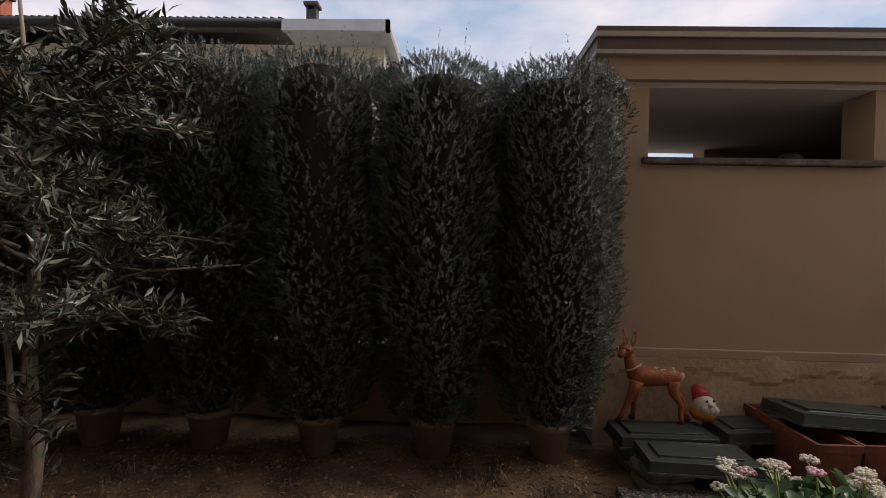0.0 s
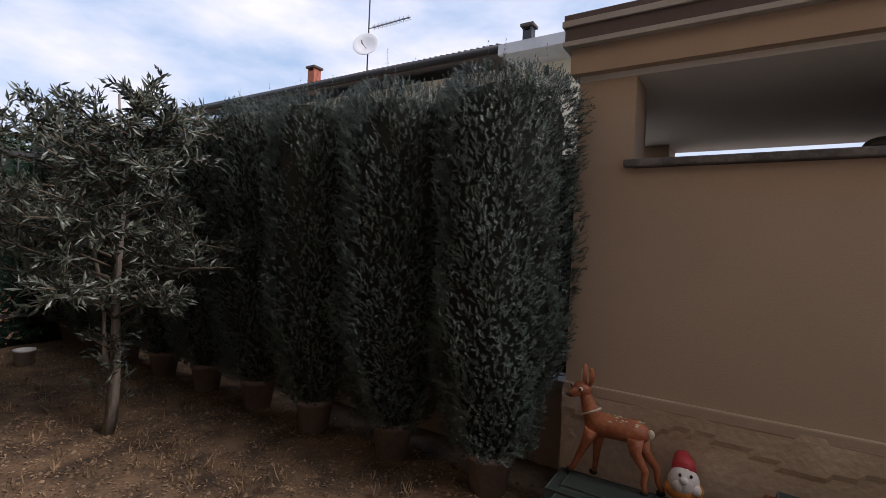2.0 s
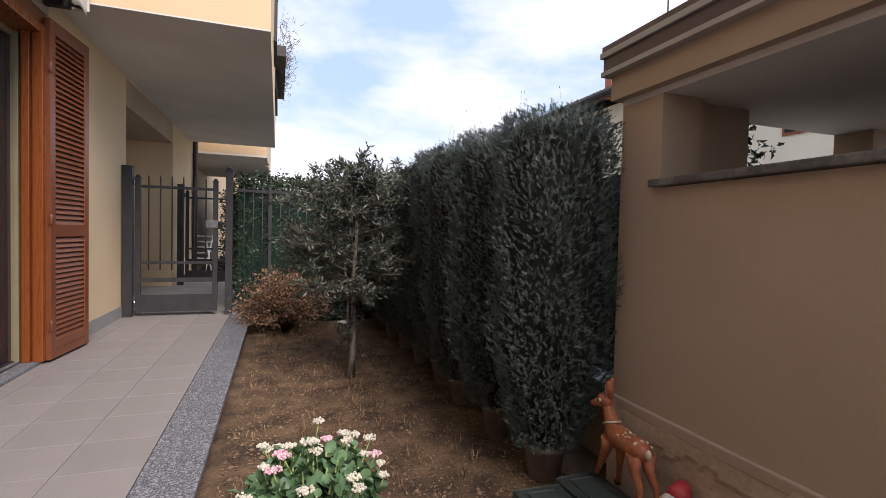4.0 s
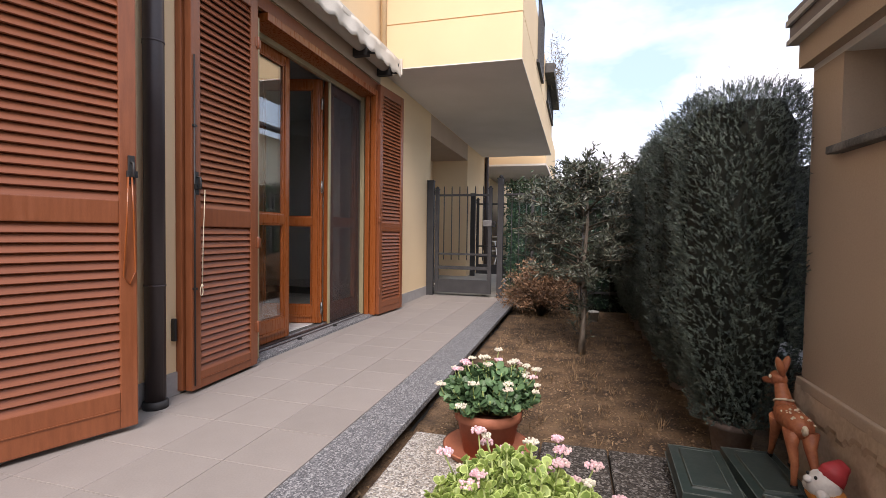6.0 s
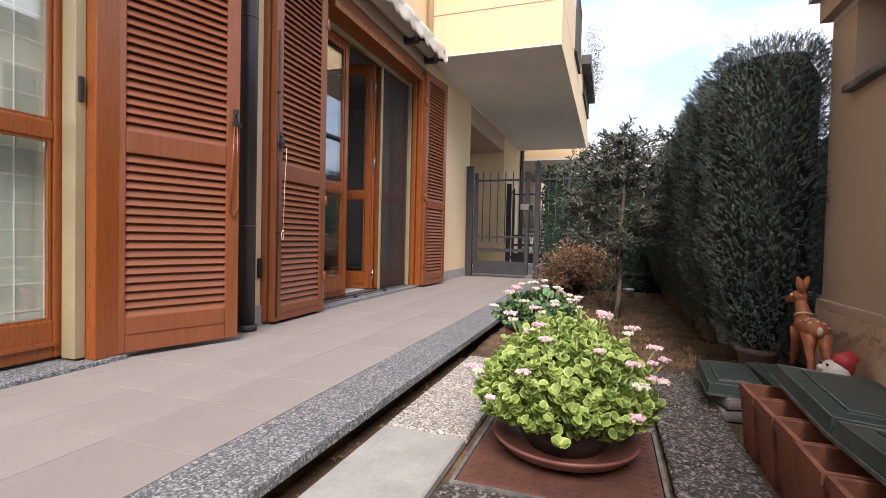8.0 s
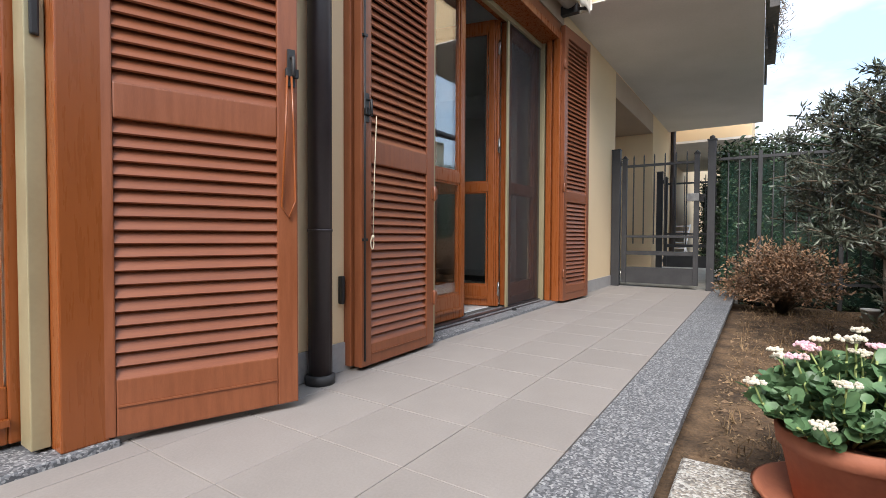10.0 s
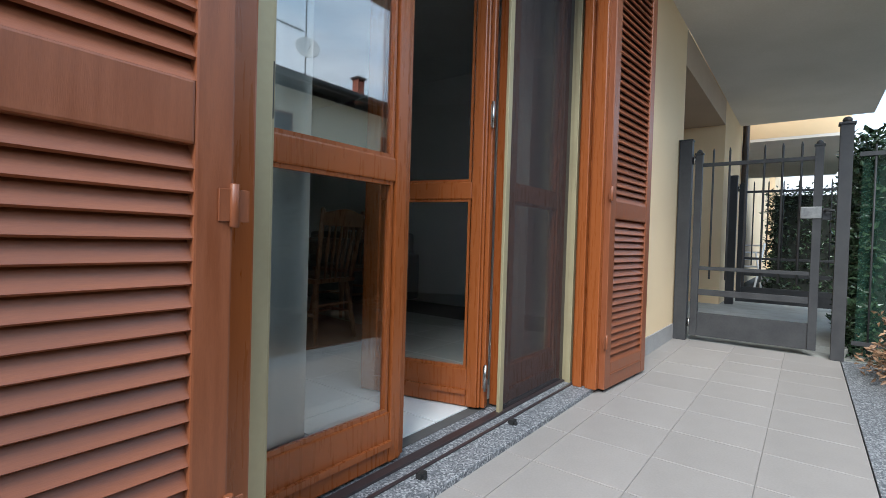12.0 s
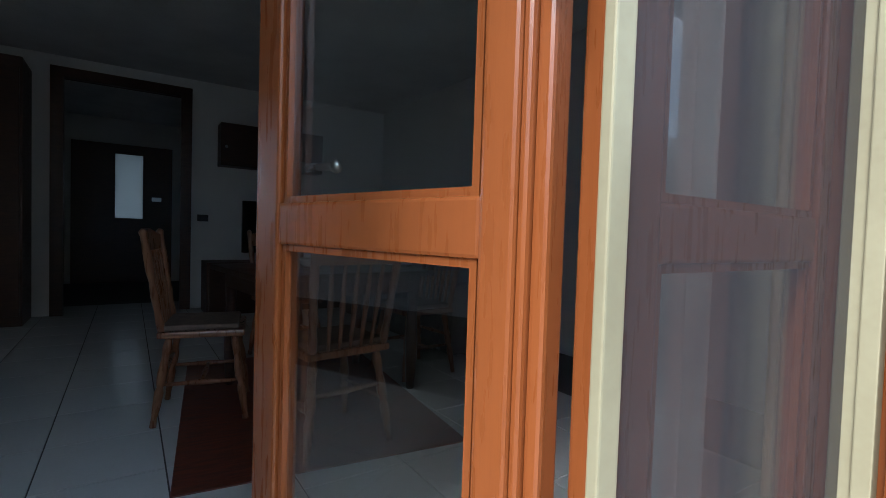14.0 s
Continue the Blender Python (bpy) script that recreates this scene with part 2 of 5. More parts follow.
M_STEM = mat("plant_stem", (0.32, 0.40, 0.14), None, 20, 0.7)
M_PINK = mat("pink_florets", (0.72, 0.42, 0.50), (0.62, 0.48, 0.44), 25, 0.8, island=0.3)
M_CREAM = mat("cream_florets", (0.66, 0.64, 0.50), (0.55, 0.50, 0.42), 25, 0.8, island=0.25)
M_ROOFMETAL = mat("brown_roof_metal", (0.115, 0.085, 0.085), (0.09, 0.066, 0.066), 3, 0.45, bump=0.03)
M_FASCIA = mat("pale_roof_trim", (0.45, 0.42, 0.38), None, 3, 0.6)
M_CREAMWALL = mat("cream_house_wall", (0.76, 0.72, 0.58), (0.7, 0.66, 0.52), 1, 0.9)
M_ROOFTILE = mat("dark_roof_tiles", (0.10, 0.075, 0.065), (0.06, 0.045, 0.04), 8, 0.85, bump=0.5)
M_BRICKRED = mat("red_chimney", (0.5, 0.16, 0.09), (0.35, 0.11, 0.07), 12, 0.9)
M_LIGHTGREY = mat("light_grey_trim", (0.55, 0.55, 0.55), None, 3, 0.6)
M_FABRIC = mat("awning_fabric", (0.66, 0.62, 0.54), (0.57, 0.525, 0.445), 5, 0.95, bump=0.1, fine=200)
M_WHITE = mat("white_paint", (0.84, 0.83, 0.81), (0.80, 0.79, 0.77), 2, 0.85)
M_CEIL = mat("ceiling_paint", (0.76, 0.76, 0.75), None, 2, 0.9)
M_RUG = mat("striped_wood_mat", (0.25, 0.07, 0.04), (0.10, 0.03, 0.02), 7, 0.42, stretch=(1.2, 9, 1), bump=0.1)
M_CUSHION = mat("seat_cushion", (0.22, 0.16, 0.12), (0.16, 0.115, 0.09), 20, 0.95, bump=0.2)
M_SOFA = mat("sofa_fabric", (0.16, 0.15, 0.14), (0.1, 0.09, 0.085), 12, 0.95, bump=0.2)
M_SCREEN_OFF = mat("black_screen", (0.012, 0.012, 0.013), None, 3, 0.15)
M_DEER = mat("deer_paint", (0.46, 0.165, 0.070), (0.27, 0.080, 0.035), 14, 0.55, bump=0.3)
M_CREAMP = mat("cream_paint", (0.72, 0.62, 0.46), None, 10, 0.6)
M_GNOMEW = mat("white_plaster", (0.74, 0.70, 0.66), (0.6, 0.56, 0.52), 20, 0.7, bump=0.2)
M_RED = mat("red_paint", (0.52, 0.05, 0.06), (0.42, 0.04, 0.045), 12, 0.55)
M_ORANGE = mat("orange_paint", (0.62, 0.24, 0.05), None, 12, 0.6)
M_MESHGREEN = veil("green_fence_net", (0.06, 0.17, 0.12), 0.06)
M_FLYSCREEN = veil("grey_fly_screen", (0.045, 0.040, 0.042), 0.40)
M_CURTAIN = veil("white_net_curtain", (0.70, 0.72, 0.69), 0.9, 0.2)
M_CHECK = veil("check_thread", (0.85, 0.87, 0.84), 0.9)
M_GLASS = glass_mat("window_glass", (0.97, 0.99, 0.98))
M_ASPHALT = mat("yard_ground", (0.09, 0.085, 0.08), (0.06, 0.058, 0.055), 3, 0.95, bump=0.3)


# ---- mesh helpers ----
def box(bm, x0, x1, y0, y1, z0, z1, mi=0):
    vs = [bm.verts.new(p) for p in ((x0, y0, z0), (x1, y0, z0), (x1, y1, z0), (x0, y1, z0), (x0, y0, z1), (x1, y0, z1), (x1, y1, z1), (x0, y1, z1))]
    fs = []
    for idx in ((3, 2, 1, 0), (4, 5, 6, 7), (0, 1, 5, 4), (1, 2, 6, 5), (2, 3, 7, 6), (3, 0, 4, 7)):
        f = bm.faces.new([vs[i] for i in idx])
        f.material_index = mi
        fs.append(f)
    return fs


def tube(bm, pts, radii, seg=8, mi=0, caps=True):
    rings = []
    for i, p in enumerate(pts):
        p = Vector(p)
        a = Vector(pts[max(0, i - 1)])
        b = Vector(pts[min(len(pts) - 1, i + 1)])
        d = (b - a).normalized()
        u = d.orthogonal().normalized() if abs(d.z) < 0.999 else Vector((1, 0, 0))
        v = d.cross(u)
        r = radii[i] if isinstance(radii, (list, tuple)) else radii
        rings.append([bm.verts.new(p + r * (math.cos(2 * math.pi * k / seg) * u + math.sin(2 * math.pi * k / seg) * v)) for k in range(seg)])
    for a, b in zip(rings, rings[1:]):
        best = min(range(seg), key=lambda s: sum((a[k].co - b[(k + s) % seg].co).length for k in (0, seg // 3)))
        for k in range(seg):
            f = bm.faces.new((a[k], a[(k + 1) % seg], b[(k + 1 + best) % seg], b[(k + best) % seg]))
            f.smooth, f.material_index = True, mi
    if caps:
        for ring in (rings[0], rings[-1]):
            f = bm.faces.new(ring)
            f.material_index = mi


def lathe(bm, profile, centre=(0, 0, 0), seg=28, mi=0):
    cx, cy, cz = centre
    rings = [[bm.verts.new((cx + r * math.cos(2 * math.pi * k / seg), cy + r * math.sin(2 * math.pi * k / seg), cz + z)) for k in range(seg)] for r, z in profile]
    for a, b in zip(rings, rings[1:]):
        for k in range(seg):
            f = bm.faces.new((a[k], a[(k + 1) % seg], b[(k + 1) % seg], b[k]))
            f.smooth, f.material_index = True, mi
    for ring in (rings[0], rings[-1]):
        f = bm.faces.new(ring)
        f.material_index = mi


def ball(bm, centre, size, turn=(0, 0, 0), mi=0, seg=14):
    m = Matrix.Translation(centre) @ Euler([radians(a) for a in turn]).to_matrix().to_4x4() @ Matrix.Diagonal((*size, 1))
    got = bmesh.ops.create_uvsphere(bm, u_segments=seg, v_segments=max(6, seg * 2 // 3), radius=1.0, matrix=m)
    for v in got["verts"]:
        for f in v.link_faces:
            f.smooth, f.material_index = True, mi


def bevelled(bm, width=0.004, segments=2):
    bmesh.ops.bevel(bm, geom=[e for e in bm.edges], offset=width, segments=segments, affect='EDGES', profile=0.6, clamp_overlap=True)
    return bm


def mesh_of(name, bm, mats):
    bmesh.ops.recalc_face_normals(bm, faces=bm.faces[:])
    me = bpy.data.meshes.new(name)
    bm.to_mesh(me)
    bm.free()
    for m in mats if isinstance(mats, (list, tuple)) else [mats]:
        me.materials.append(m)
    return me


def thing(name, label, category, m=None, group="", kind=""):
    ob = new(name)
    ob.empty_display_size = 0.1
    if m is not None:
        ob.matrix_world = m
    return tagged(ob, label, category, group, kind)


def part(name, bm, material, parent, label="", m=None):
    data = bm if isinstance(bm, bpy.types.Mesh) else mesh_of(name, bm, material)
    ob = new(name, data)
    ob.parent = parent
    if m is not None:
        ob.matrix_basis = m
    return tagged(ob, label)


def solid(name, bm, material, label, category, m=None, group="", kind=""):
    ob = new(name, mesh_of(name, bm, material))
    if m is not None:
        ob.matrix_world = m
    return tagged(ob, label, category, group, kind)


def boxes(*rows):
    bm = bmesh.new()
    for r in rows:
        box(bm, *r)
    return bm


def strips(name, verts, faces, mats, smooth=False):
    me = bpy.data.meshes.new(name)
    me.from_pydata([tuple(v) for v in verts], [], [tuple(int(i) for i in f) for f in faces])
    for m in mats if isinstance(mats, (list, tuple)) else [mats]:
        me.materials.append(m)
    if smooth:
        me.polygons.foreach_set("use_smooth", [True] * len(me.polygons))
    me.update()
    return me


def leaves(name, bases, dirs, ups, length, width, material, fold=0.25, curl=0.2, rng=None):
    """One mesh of lance-shaped leaves: six triangles round a midrib, folded and curled."""
    rng = rng or np.random.default_rng(1)
    n = len(bases)
    d = dirs / np.linalg.norm(dirs, axis=1)[:, None]
    s = np.cross(d, ups)
    s /= np.linalg.norm(s, axis=1)[:, None] + 1e-9
    u = np.cross(s, d)
    L = (length * rng.uniform(0.7, 1.25, n))[:, None]
    W = (width * rng.uniform(0.75, 1.2, n))[:, None]
    p0 = bases
    pm = bases + d * L * 0.5 + u * L * curl * 0.4
    p1 = bases + d * L - u * L * curl * 0.2
    a = pm + s * W * 0.5 + u * W * fold
    b = pm - s * W * 0.5 + u * W * fold
    verts = np.stack([p0, a, p1, b, pm], 1).reshape(-1, 3)
    i = np.arange(n)[:, None] * 5
    faces = np.concatenate([i + np.array([[0, 1, 4]]), i + np.array([[1, 2, 4]]), i + np.array([[2, 3, 4]]), i + np.array([[3, 0, 4]])], 0)
    return strips(name, verts, faces, material)


def unit(rng, n):
    v = rng.normal(size=(n, 3))
    return v / np.linalg.norm(v, axis=1)[:, None]


# ---- large structure ----
W0, W1 = -0.70, -1.03          # outer and inner face of the house wall
FLOOR = 0.03                   # level of the room floor
bm = boxes((-3.85, -1.78, W1, W0, -0.2, 2.52), (0.42, 2.0, W1, W0, -0.2, 2.52), (3.7, 6.0, W1, W0, -0.2, 2.52), (-3.85, 6.0, W1, W0, 2.52, 7.2),
           (-6.44, -3.85, -1.75, -1.45, -0.2, 7.2), (-3.85, -3.6, -1.45, W1, -0.2, 7.2), (-8.4, -6.44, -1.75, W0, -0.2, 7.2), (-24, -8.4, -1.75, -1.2, -0.2, 7.2))
solid("wall_south", bm, M_STUCCO, "pale yellow rendered wall of the house", "wall", kind="structure")
solid("roof", boxes((-24, 6.4, -8.0, -0.1, 7.2, 7.45)), M_ROOFTILE, "dark tiled roof over the house", "roof", kind="structure")
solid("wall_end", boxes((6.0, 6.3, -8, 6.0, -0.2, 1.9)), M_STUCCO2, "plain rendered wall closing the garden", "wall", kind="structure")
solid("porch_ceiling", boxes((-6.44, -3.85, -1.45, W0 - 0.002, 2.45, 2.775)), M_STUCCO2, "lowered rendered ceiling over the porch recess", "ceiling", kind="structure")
solid("skirting", boxes((-3.84, -1.80, W0, W0 + 0.012, 0.0, 0.13), (0.45, 1.98, W0, W0 + 0.012, 0.0, 0.13), (-6.44, -3.75, -1.45, -1.438, 0.0, 0.2)), M_SKIRT, "grey stone skirting along the house wall", "skirting", kind="structure")
solid("ground", boxes((-150, 150, -150, 150, -0.4, -0.18)), M_ASPHALT, "dark trodden ground round the houses", "ground", kind="structure")

# the garden bed, uneven soil
rng = np.random.default_rng(7)
nx, ny = 190, 44
gx, gy = np.meshgrid(np.linspace(-3.7, 5.8, nx), np.linspace(0.66, 2.75, ny), indexing="ij")
gz = np.array([[-0.125 + 0.02 * noise.noise((x * 1.7, y * 1.7, 0)) + 0.012 * noise.noise((x * 9, y * 9, 3)) for y in gy[0]] for x in gx[:, 0]])
gz = np.where(gx > 0.78, np.minimum(gz, -0.125), gz)
verts = np.stack([gx, gy, gz], -1).reshape(-1, 3)
ii = (np.arange(nx - 1)[:, None] * ny + np.arange(ny - 1)[None]).reshape(-1, 1)
garden = new("garden_bed", strips("garden_bed", verts, ii + np.array([[0, ny, ny + 1, 1]]), M_SOIL, True))
tagged(garden, "brown bare garden soil beside the terrace", "ground", kind="structure")

# balcony over the gate
bm = boxes((-8.13, -1.86, W0, 0.903, 2.778, 2.79))
bal = solid("balcony_soffit", bm, M_SOFFIT, "grey shaded underside of the balcony", "ceiling", kind="structure")
bm = boxes((-8.13, -1.86, W0, 0.903, 2.79, 3.27), (-8.13, -1.86, W0, 0.903, 3.285, 4.05), (-8.12, -1.87, W0, 0.893, 3.27, 3.285))
solid("balcony_parapet", bm, M_STUCCO, "pale yellow rendered balcony parapet with a groove", "balcony", kind="structure")

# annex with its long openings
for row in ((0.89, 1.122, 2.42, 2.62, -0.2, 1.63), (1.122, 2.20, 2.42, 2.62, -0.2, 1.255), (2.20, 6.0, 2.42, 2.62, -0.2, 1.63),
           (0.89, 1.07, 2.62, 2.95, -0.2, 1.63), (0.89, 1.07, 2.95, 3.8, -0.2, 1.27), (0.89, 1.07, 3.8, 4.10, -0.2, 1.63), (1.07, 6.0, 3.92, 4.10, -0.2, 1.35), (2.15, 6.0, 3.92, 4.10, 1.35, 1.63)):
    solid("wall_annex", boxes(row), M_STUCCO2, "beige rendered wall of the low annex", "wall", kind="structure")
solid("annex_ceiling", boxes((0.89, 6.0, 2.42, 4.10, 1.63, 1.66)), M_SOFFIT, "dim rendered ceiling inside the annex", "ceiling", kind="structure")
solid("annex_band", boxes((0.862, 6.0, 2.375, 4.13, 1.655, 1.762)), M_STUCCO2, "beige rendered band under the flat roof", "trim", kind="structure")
bm = boxes((0.842, 6.0, 2.345, 4.16, 1.782, 1.842), (0.838, 6.0, 2.338, 4.17, 1.866, 1.892))
solid("annex_roof", bm, M_ROOFMETAL, "dark brown sheet-metal roof edge", "roof", kind="structure")
bm = boxes((0.832, 6.0, 2.332, 4.17, 1.842, 1.866), (0.836, 6.0, 2.336, 4.165, 1.762, 1.782))
solid("annex_roof_trim", bm, M_FASCIA, "pale metal drip edge along the roof", "trim", kind="structure")
bm = boxes((1.09, 2.24, 2.385, 2.64, 1.258, 1.288))
bevelled(bm, 0.006)
solid("window_sill", bm, M_STONE, "weathered stone sill of the annex opening", "sill", kind="structure")
# crumbling plinth: a smooth top band and a rough, flaked face
solid("plinth_band", bevelled(boxes((0.885, 6.0, 2.398, 2.42, 0.312, 0.357)), 0.006), M_STUCCO2, "smooth render band over the plinth", "trim", kind="structure")
nx, nz = 260, 26
px, pz = np.meshgrid(np.linspace(0.885, 6.0, nx), np.linspace(-0.2, 0.335, nz), indexing="ij")
py = np.zeros_like(px)
for i in range(nx):
    edge = 0.23 + 0.05 * noise.noise((px[i, 0] * 3.2, 0, 5)) + 0.02 * noise.noise((px[i, 0] * 14, 1, 5))
    for k in range(nz):
        flake = 0.007 if pz[i, k] < edge else 0.0
        py[i, k] = 2.399 + flake + 0.004 * noise.noise((px[i, k] * 6, 2, pz[i, k] * 6)) + 0.0015 * noise.noise((px[i, k] * 30, 2, pz[i, k] * 30))
verts = np.stack([px, py, pz], -1).reshape(-1, 3)
ii = (np.arange(nx - 1)[:, None] * nz + np.arange(nz - 1)[None]).reshape(-1, 1)
pl = new("plinth", strips("plinth", verts, ii + np.array([[0, nz, nz + 1, 1]]), M_PLINTH))
tagged(pl, "crumbling damp plinth render with flaked edge", "wall", kind="structure")

# the room
# the far wall's gap from x 2.2 to 3.55 is an added, unseen light opening
bm = boxes((-3.9, -3.7, -6.95, W1, -0.2, 2.75), (3.6, 3.8, -6.95, W1, -0.2, 2.75), (-3.9, -1.1, -7.15, -6.95, -0.2, 2.75), (0.02, 2.2, -7.15, -6.95, -0.2, 2.75), (3.55, 3.8, -7.15, -6.95, -0.2, 2.75), (2.2, 3.55, -7.15, -6.95, -0.2, 0.1), (2.2, 3.55, -7.15, -6.95, 2.6, 2.75), (-1.1, 0.02, -7.15, -6.95, 2.55, 2.75),
           (-1.6, -1.4, -10.2, -7.15, -0.2, 2.75), (0.6, 0.8, -10.2, -7.15, -0.2, 2.75), (-1.6, -0.8, -10.4, -10.2, -0.2, 2.75), (-0.35, 0.8, -10.4, -10.2, -0.2, 2.75), (-0.8, -0.35, -10.4, -10.2, -0.2, 1.1), (-0.8, -0.35, -10.4, -10.2, 2.2, 2.75))
solid("wall_room", bm, M_WHITE, "plain white painted walls of the living room", "wall", kind="structure")
solid("ceiling", boxes((-3.9, 3.8, -10.4, W1, 2.75, 2.85)), M_CEIL, "plain white ceiling of the living room", "ceiling", kind="structure")
room_floor = solid("floor", boxes((-3.9, 3.8, -10.4, W1 + 0.08, -0.2, FLOOR - 0.006)), M_GROUT_DARK, "pale glossy floor tiles in the living room", "floor", kind="structure")
terrace = solid("terrace", boxes((-3.7, 5.9, W0, 0.44, -0.2, -0.004)), M_GROUT, "greige square terrace tiles along the house", "floor", kind="structure")
solid("gate_path", boxes((-9.2, -3.72, -1.45, 0.7, -0.2, 0.0), (-9.2, -3.95, -1.45, 0.5, 0.0, 0.05)), M_CONCRETE, "pale concrete path behind the gate", "pavement", kind="structure")


# ---- door and window joinery ----
def leaf_frame(w, h, rail, bottom, stile=0.088, t=0.058):
    """A glazed leaf: stiles, rails with a bead; local x across, z up."""
    bm = boxes((0, 0.022, -t / 2, t / 2 - 0.016, 0, h), (0.022, 0.036, -t / 2, t / 2 - 0.006, 0, h), (0.036, stile, -t / 2, t / 2, 0, h), (w - stile, w, -t / 2, t / 2, 0, h), (stile, w - stile, -t / 2 + 0.003, t / 2 - 0.003, h - 0.1, h),
               (stile, w - stile, -t / 2 + 0.003, t / 2 - 0.003, rail, rail + 0.08), (stile, w - stile, -t / 2 + 0.003, t / 2 - 0.003, 0.0, bottom))
    bevelled(bm, 0.006, 2)
    for z in (bottom * 0.45,):
        box(bm, stile, w - stile, t / 2 - 0.002, t / 2 + 0.012, z - 0.02, z + 0.0)
    return bm


def glazed_leaf(parent, name, w, h, m, rail, bottom, label=""):
    lf = part(name, leaf_frame(w, h, rail, bottom), M_WOOD, parent, label, m)
    for z0, z1 in ((bottom, rail), (rail + 0.08, h - 0.1)):
        for gy in (-0.010, 0.006):
            g = part("pane", boxes((0.086, w - 0.086, gy - 0.002, gy + 0.002, z0 - 0.004, z1 + 0.004)), M_GLASS, lf)
            g.visible_shadow = False
        b2 = boxes((0.095, 0.107, 0.004, 0.02, z0, z1), (w - 0.107, w - 0.095, 0.004, 0.02, z0, z1), (0.107, w - 0.107, 0.004, 0.02, z0, z0 + 0.012), (0.107, w - 0.107, 0.004, 0.02, z1 - 0.012, z1))
        part("glazing_bead", b2, M_WOOD, lf)
    return lf


H = 2.42
door = thing("french_door", "varnished orange wooden french door, one leaf open inwards", "door", pose(0, 0, 0), kind="structure")
bm = boxes((-1.78, -1.715, -0.96, -0.65, 0.022, 2.50), (-1.705, -1.66, -0.79, -0.778, 0.022, 2.50), (-1.70, -1.64, -0.778, -0.73, 0.022, 2.50), (-1.71, -1.675, -0.73, -0.712, 0.022, 2.50), (-1.70, -1.645, -0.712, -0.65, 0.022, 2.50), (0.25, 0.345, -0.96, -0.81, 0.022, 2.50), (0.345, 0.42, -0.96, -0.67, 0.022, 2.50), (-1.715, 0.25, -0.96, -0.66, 2.44, 2.50))
bevelled(bm, 0.005)
part("outer_frame", bm, M_WOOD, door)
bm = boxes((-1.80, 0.46, -0.70, -0.675, 2.50, 2.60))
part("lintel_board", bevelled(bm, 0.004), M_WOOD_S, door, "brown wooden lintel board")
LY = -0.92
glazed_leaf(door, "left_leaf", 0.69, H - 0.03, pose(-0.395, LY, 0.035), 0.965, 0.175, "closed glazed leaf with net curtain behind")
leaf_r = glazed_leaf(door, "open_leaf", 0.668, H - 0.03, pose(-0.986, -0.932, 0.035, 0, 0, -75.9), 0.965, 0.175, "glazed leaf swung open into the room")
bm = bmesh.new()
tube(bm, [(0.625, -0.03, 1.125), (0.625, -0.06, 1.125)], 0.012, 10)
tube(bm, [(0.625, -0.06, 1.125), (0.59, -0.065, 1.125), (0.515, -0.06, 1.12)], [0.009, 0.008, 0.009], 8)
ball(bm, (0.51, -0.06, 1.12), (0.014, 0.012, 0.014))
part("handle", bm, M_CHROME, leaf_r, "satin chrome lever handle")
for z in (0.10, 1.29, 2.1):
    bm = boxes((-0.014, 0.004, 0.028, 0.036, z, z + 0.10))
    tube(bm, [(-0.008, 0.04, z - 0.01), (-0.008, 0.04, z + 0.11)], 0.007, 8)
    part("hinge", bm, M_CHROME, leaf_r)
leaf_f = glazed_leaf(door, "fixed_leaf", 0.665, H - 0.03, pose(-1.71, LY, 0.035), 0.965, 0.175, "fixed glazed leaf behind a fly screen")
bm = boxes((-1.018, -0.984, -0.872, -0.856, 0.022, 2.44), (-1.715, -1.69, -0.88, -0.84, 0.022, 2.44), (-1.712, -1.678, -0.84, -0.81, 0.022, 2.44), (0.25, 0.29, -0.805, -0.755, 0.022, 2.44), (0.29, 0.343, -0.78, -0.70, 0.022, 2.44), (-1.69, 0.205, -0.88, -0.84, 2.40, 2.44))
bevelled(bm, 0.003)
part("screen_frame", bm, M_ALU, door, "champagne aluminium fly screen frame")
part("screen_track", bevelled(boxes((-1.69, 0.205, -0.885, -0.845, 0.022, 0.032), (-1.69, 0.205, -0.80, -0.785, 0.022, 0.028)), 0.002), M_PIPE, door, "dark metal floor track")
sc = part("fly_screen", boxes((-1.69, -1.022, -0.8615, -0.8605, 0.034, 2.40)), M_FLYSCREEN, door, "grey fly screen mesh")
bm = boxes((0.262, 0.286, -0.755, -0.738, 1.07, 1.20))
part("screen_latch", bevelled(bm, 0.004), M_BLACK, door, "black plastic pull")
solid("threshold", bevelled(boxes((-1.78, 0.42, -1.02, -0.672, -0.05, 0.022)), 0.005), M_GRANITE, "grey granite door threshold", "sill", kind="structure")
for x in (-0.32, -0.93):
    bm = boxes((x - 0.016, x + 0.016, -0.765, -0.745, 0.022, 0.042))
    box(bm, x - 0.006, x + 0.006, -0.775, -0.735, 0.022, 0.034)
    solid("shutter_stop", bm, M_BLACK, "small black metal shutter stop on the threshold", "shutter stop", group="stops on the threshold")

win = thing("french_window", "closed orange wooden french window with checked curtain", "window", pose(0, 0, 0), kind="structure")
bm = boxes((2.0, 2.118, -0.93, -0.675, 0.02, 2.50), (3.65, 3.7, -0.93, -0.665, 0.02, 2.50), (2.075, 3.65, -0.93, -0.675, 2.44, 2.50))
part("outer_frame", bevelled(bm, 0.005), M_WOOD, win)
bm = boxes((2.120, 2.165, -0.82, -0.735, 0.03, 2.44), (3.60, 3.65, -0.80, -0.755, 0.03, 2.44))
part("screen_frame", bevelled(bm, 0.003), M_ALU, win, "champagne aluminium fly screen frame")
part("screen_latch", bevelled(boxes((2.133, 2.155, -0.735, -0.722, 1.16, 1.27)), 0.005), M_BLACK, win, "black plastic pull")
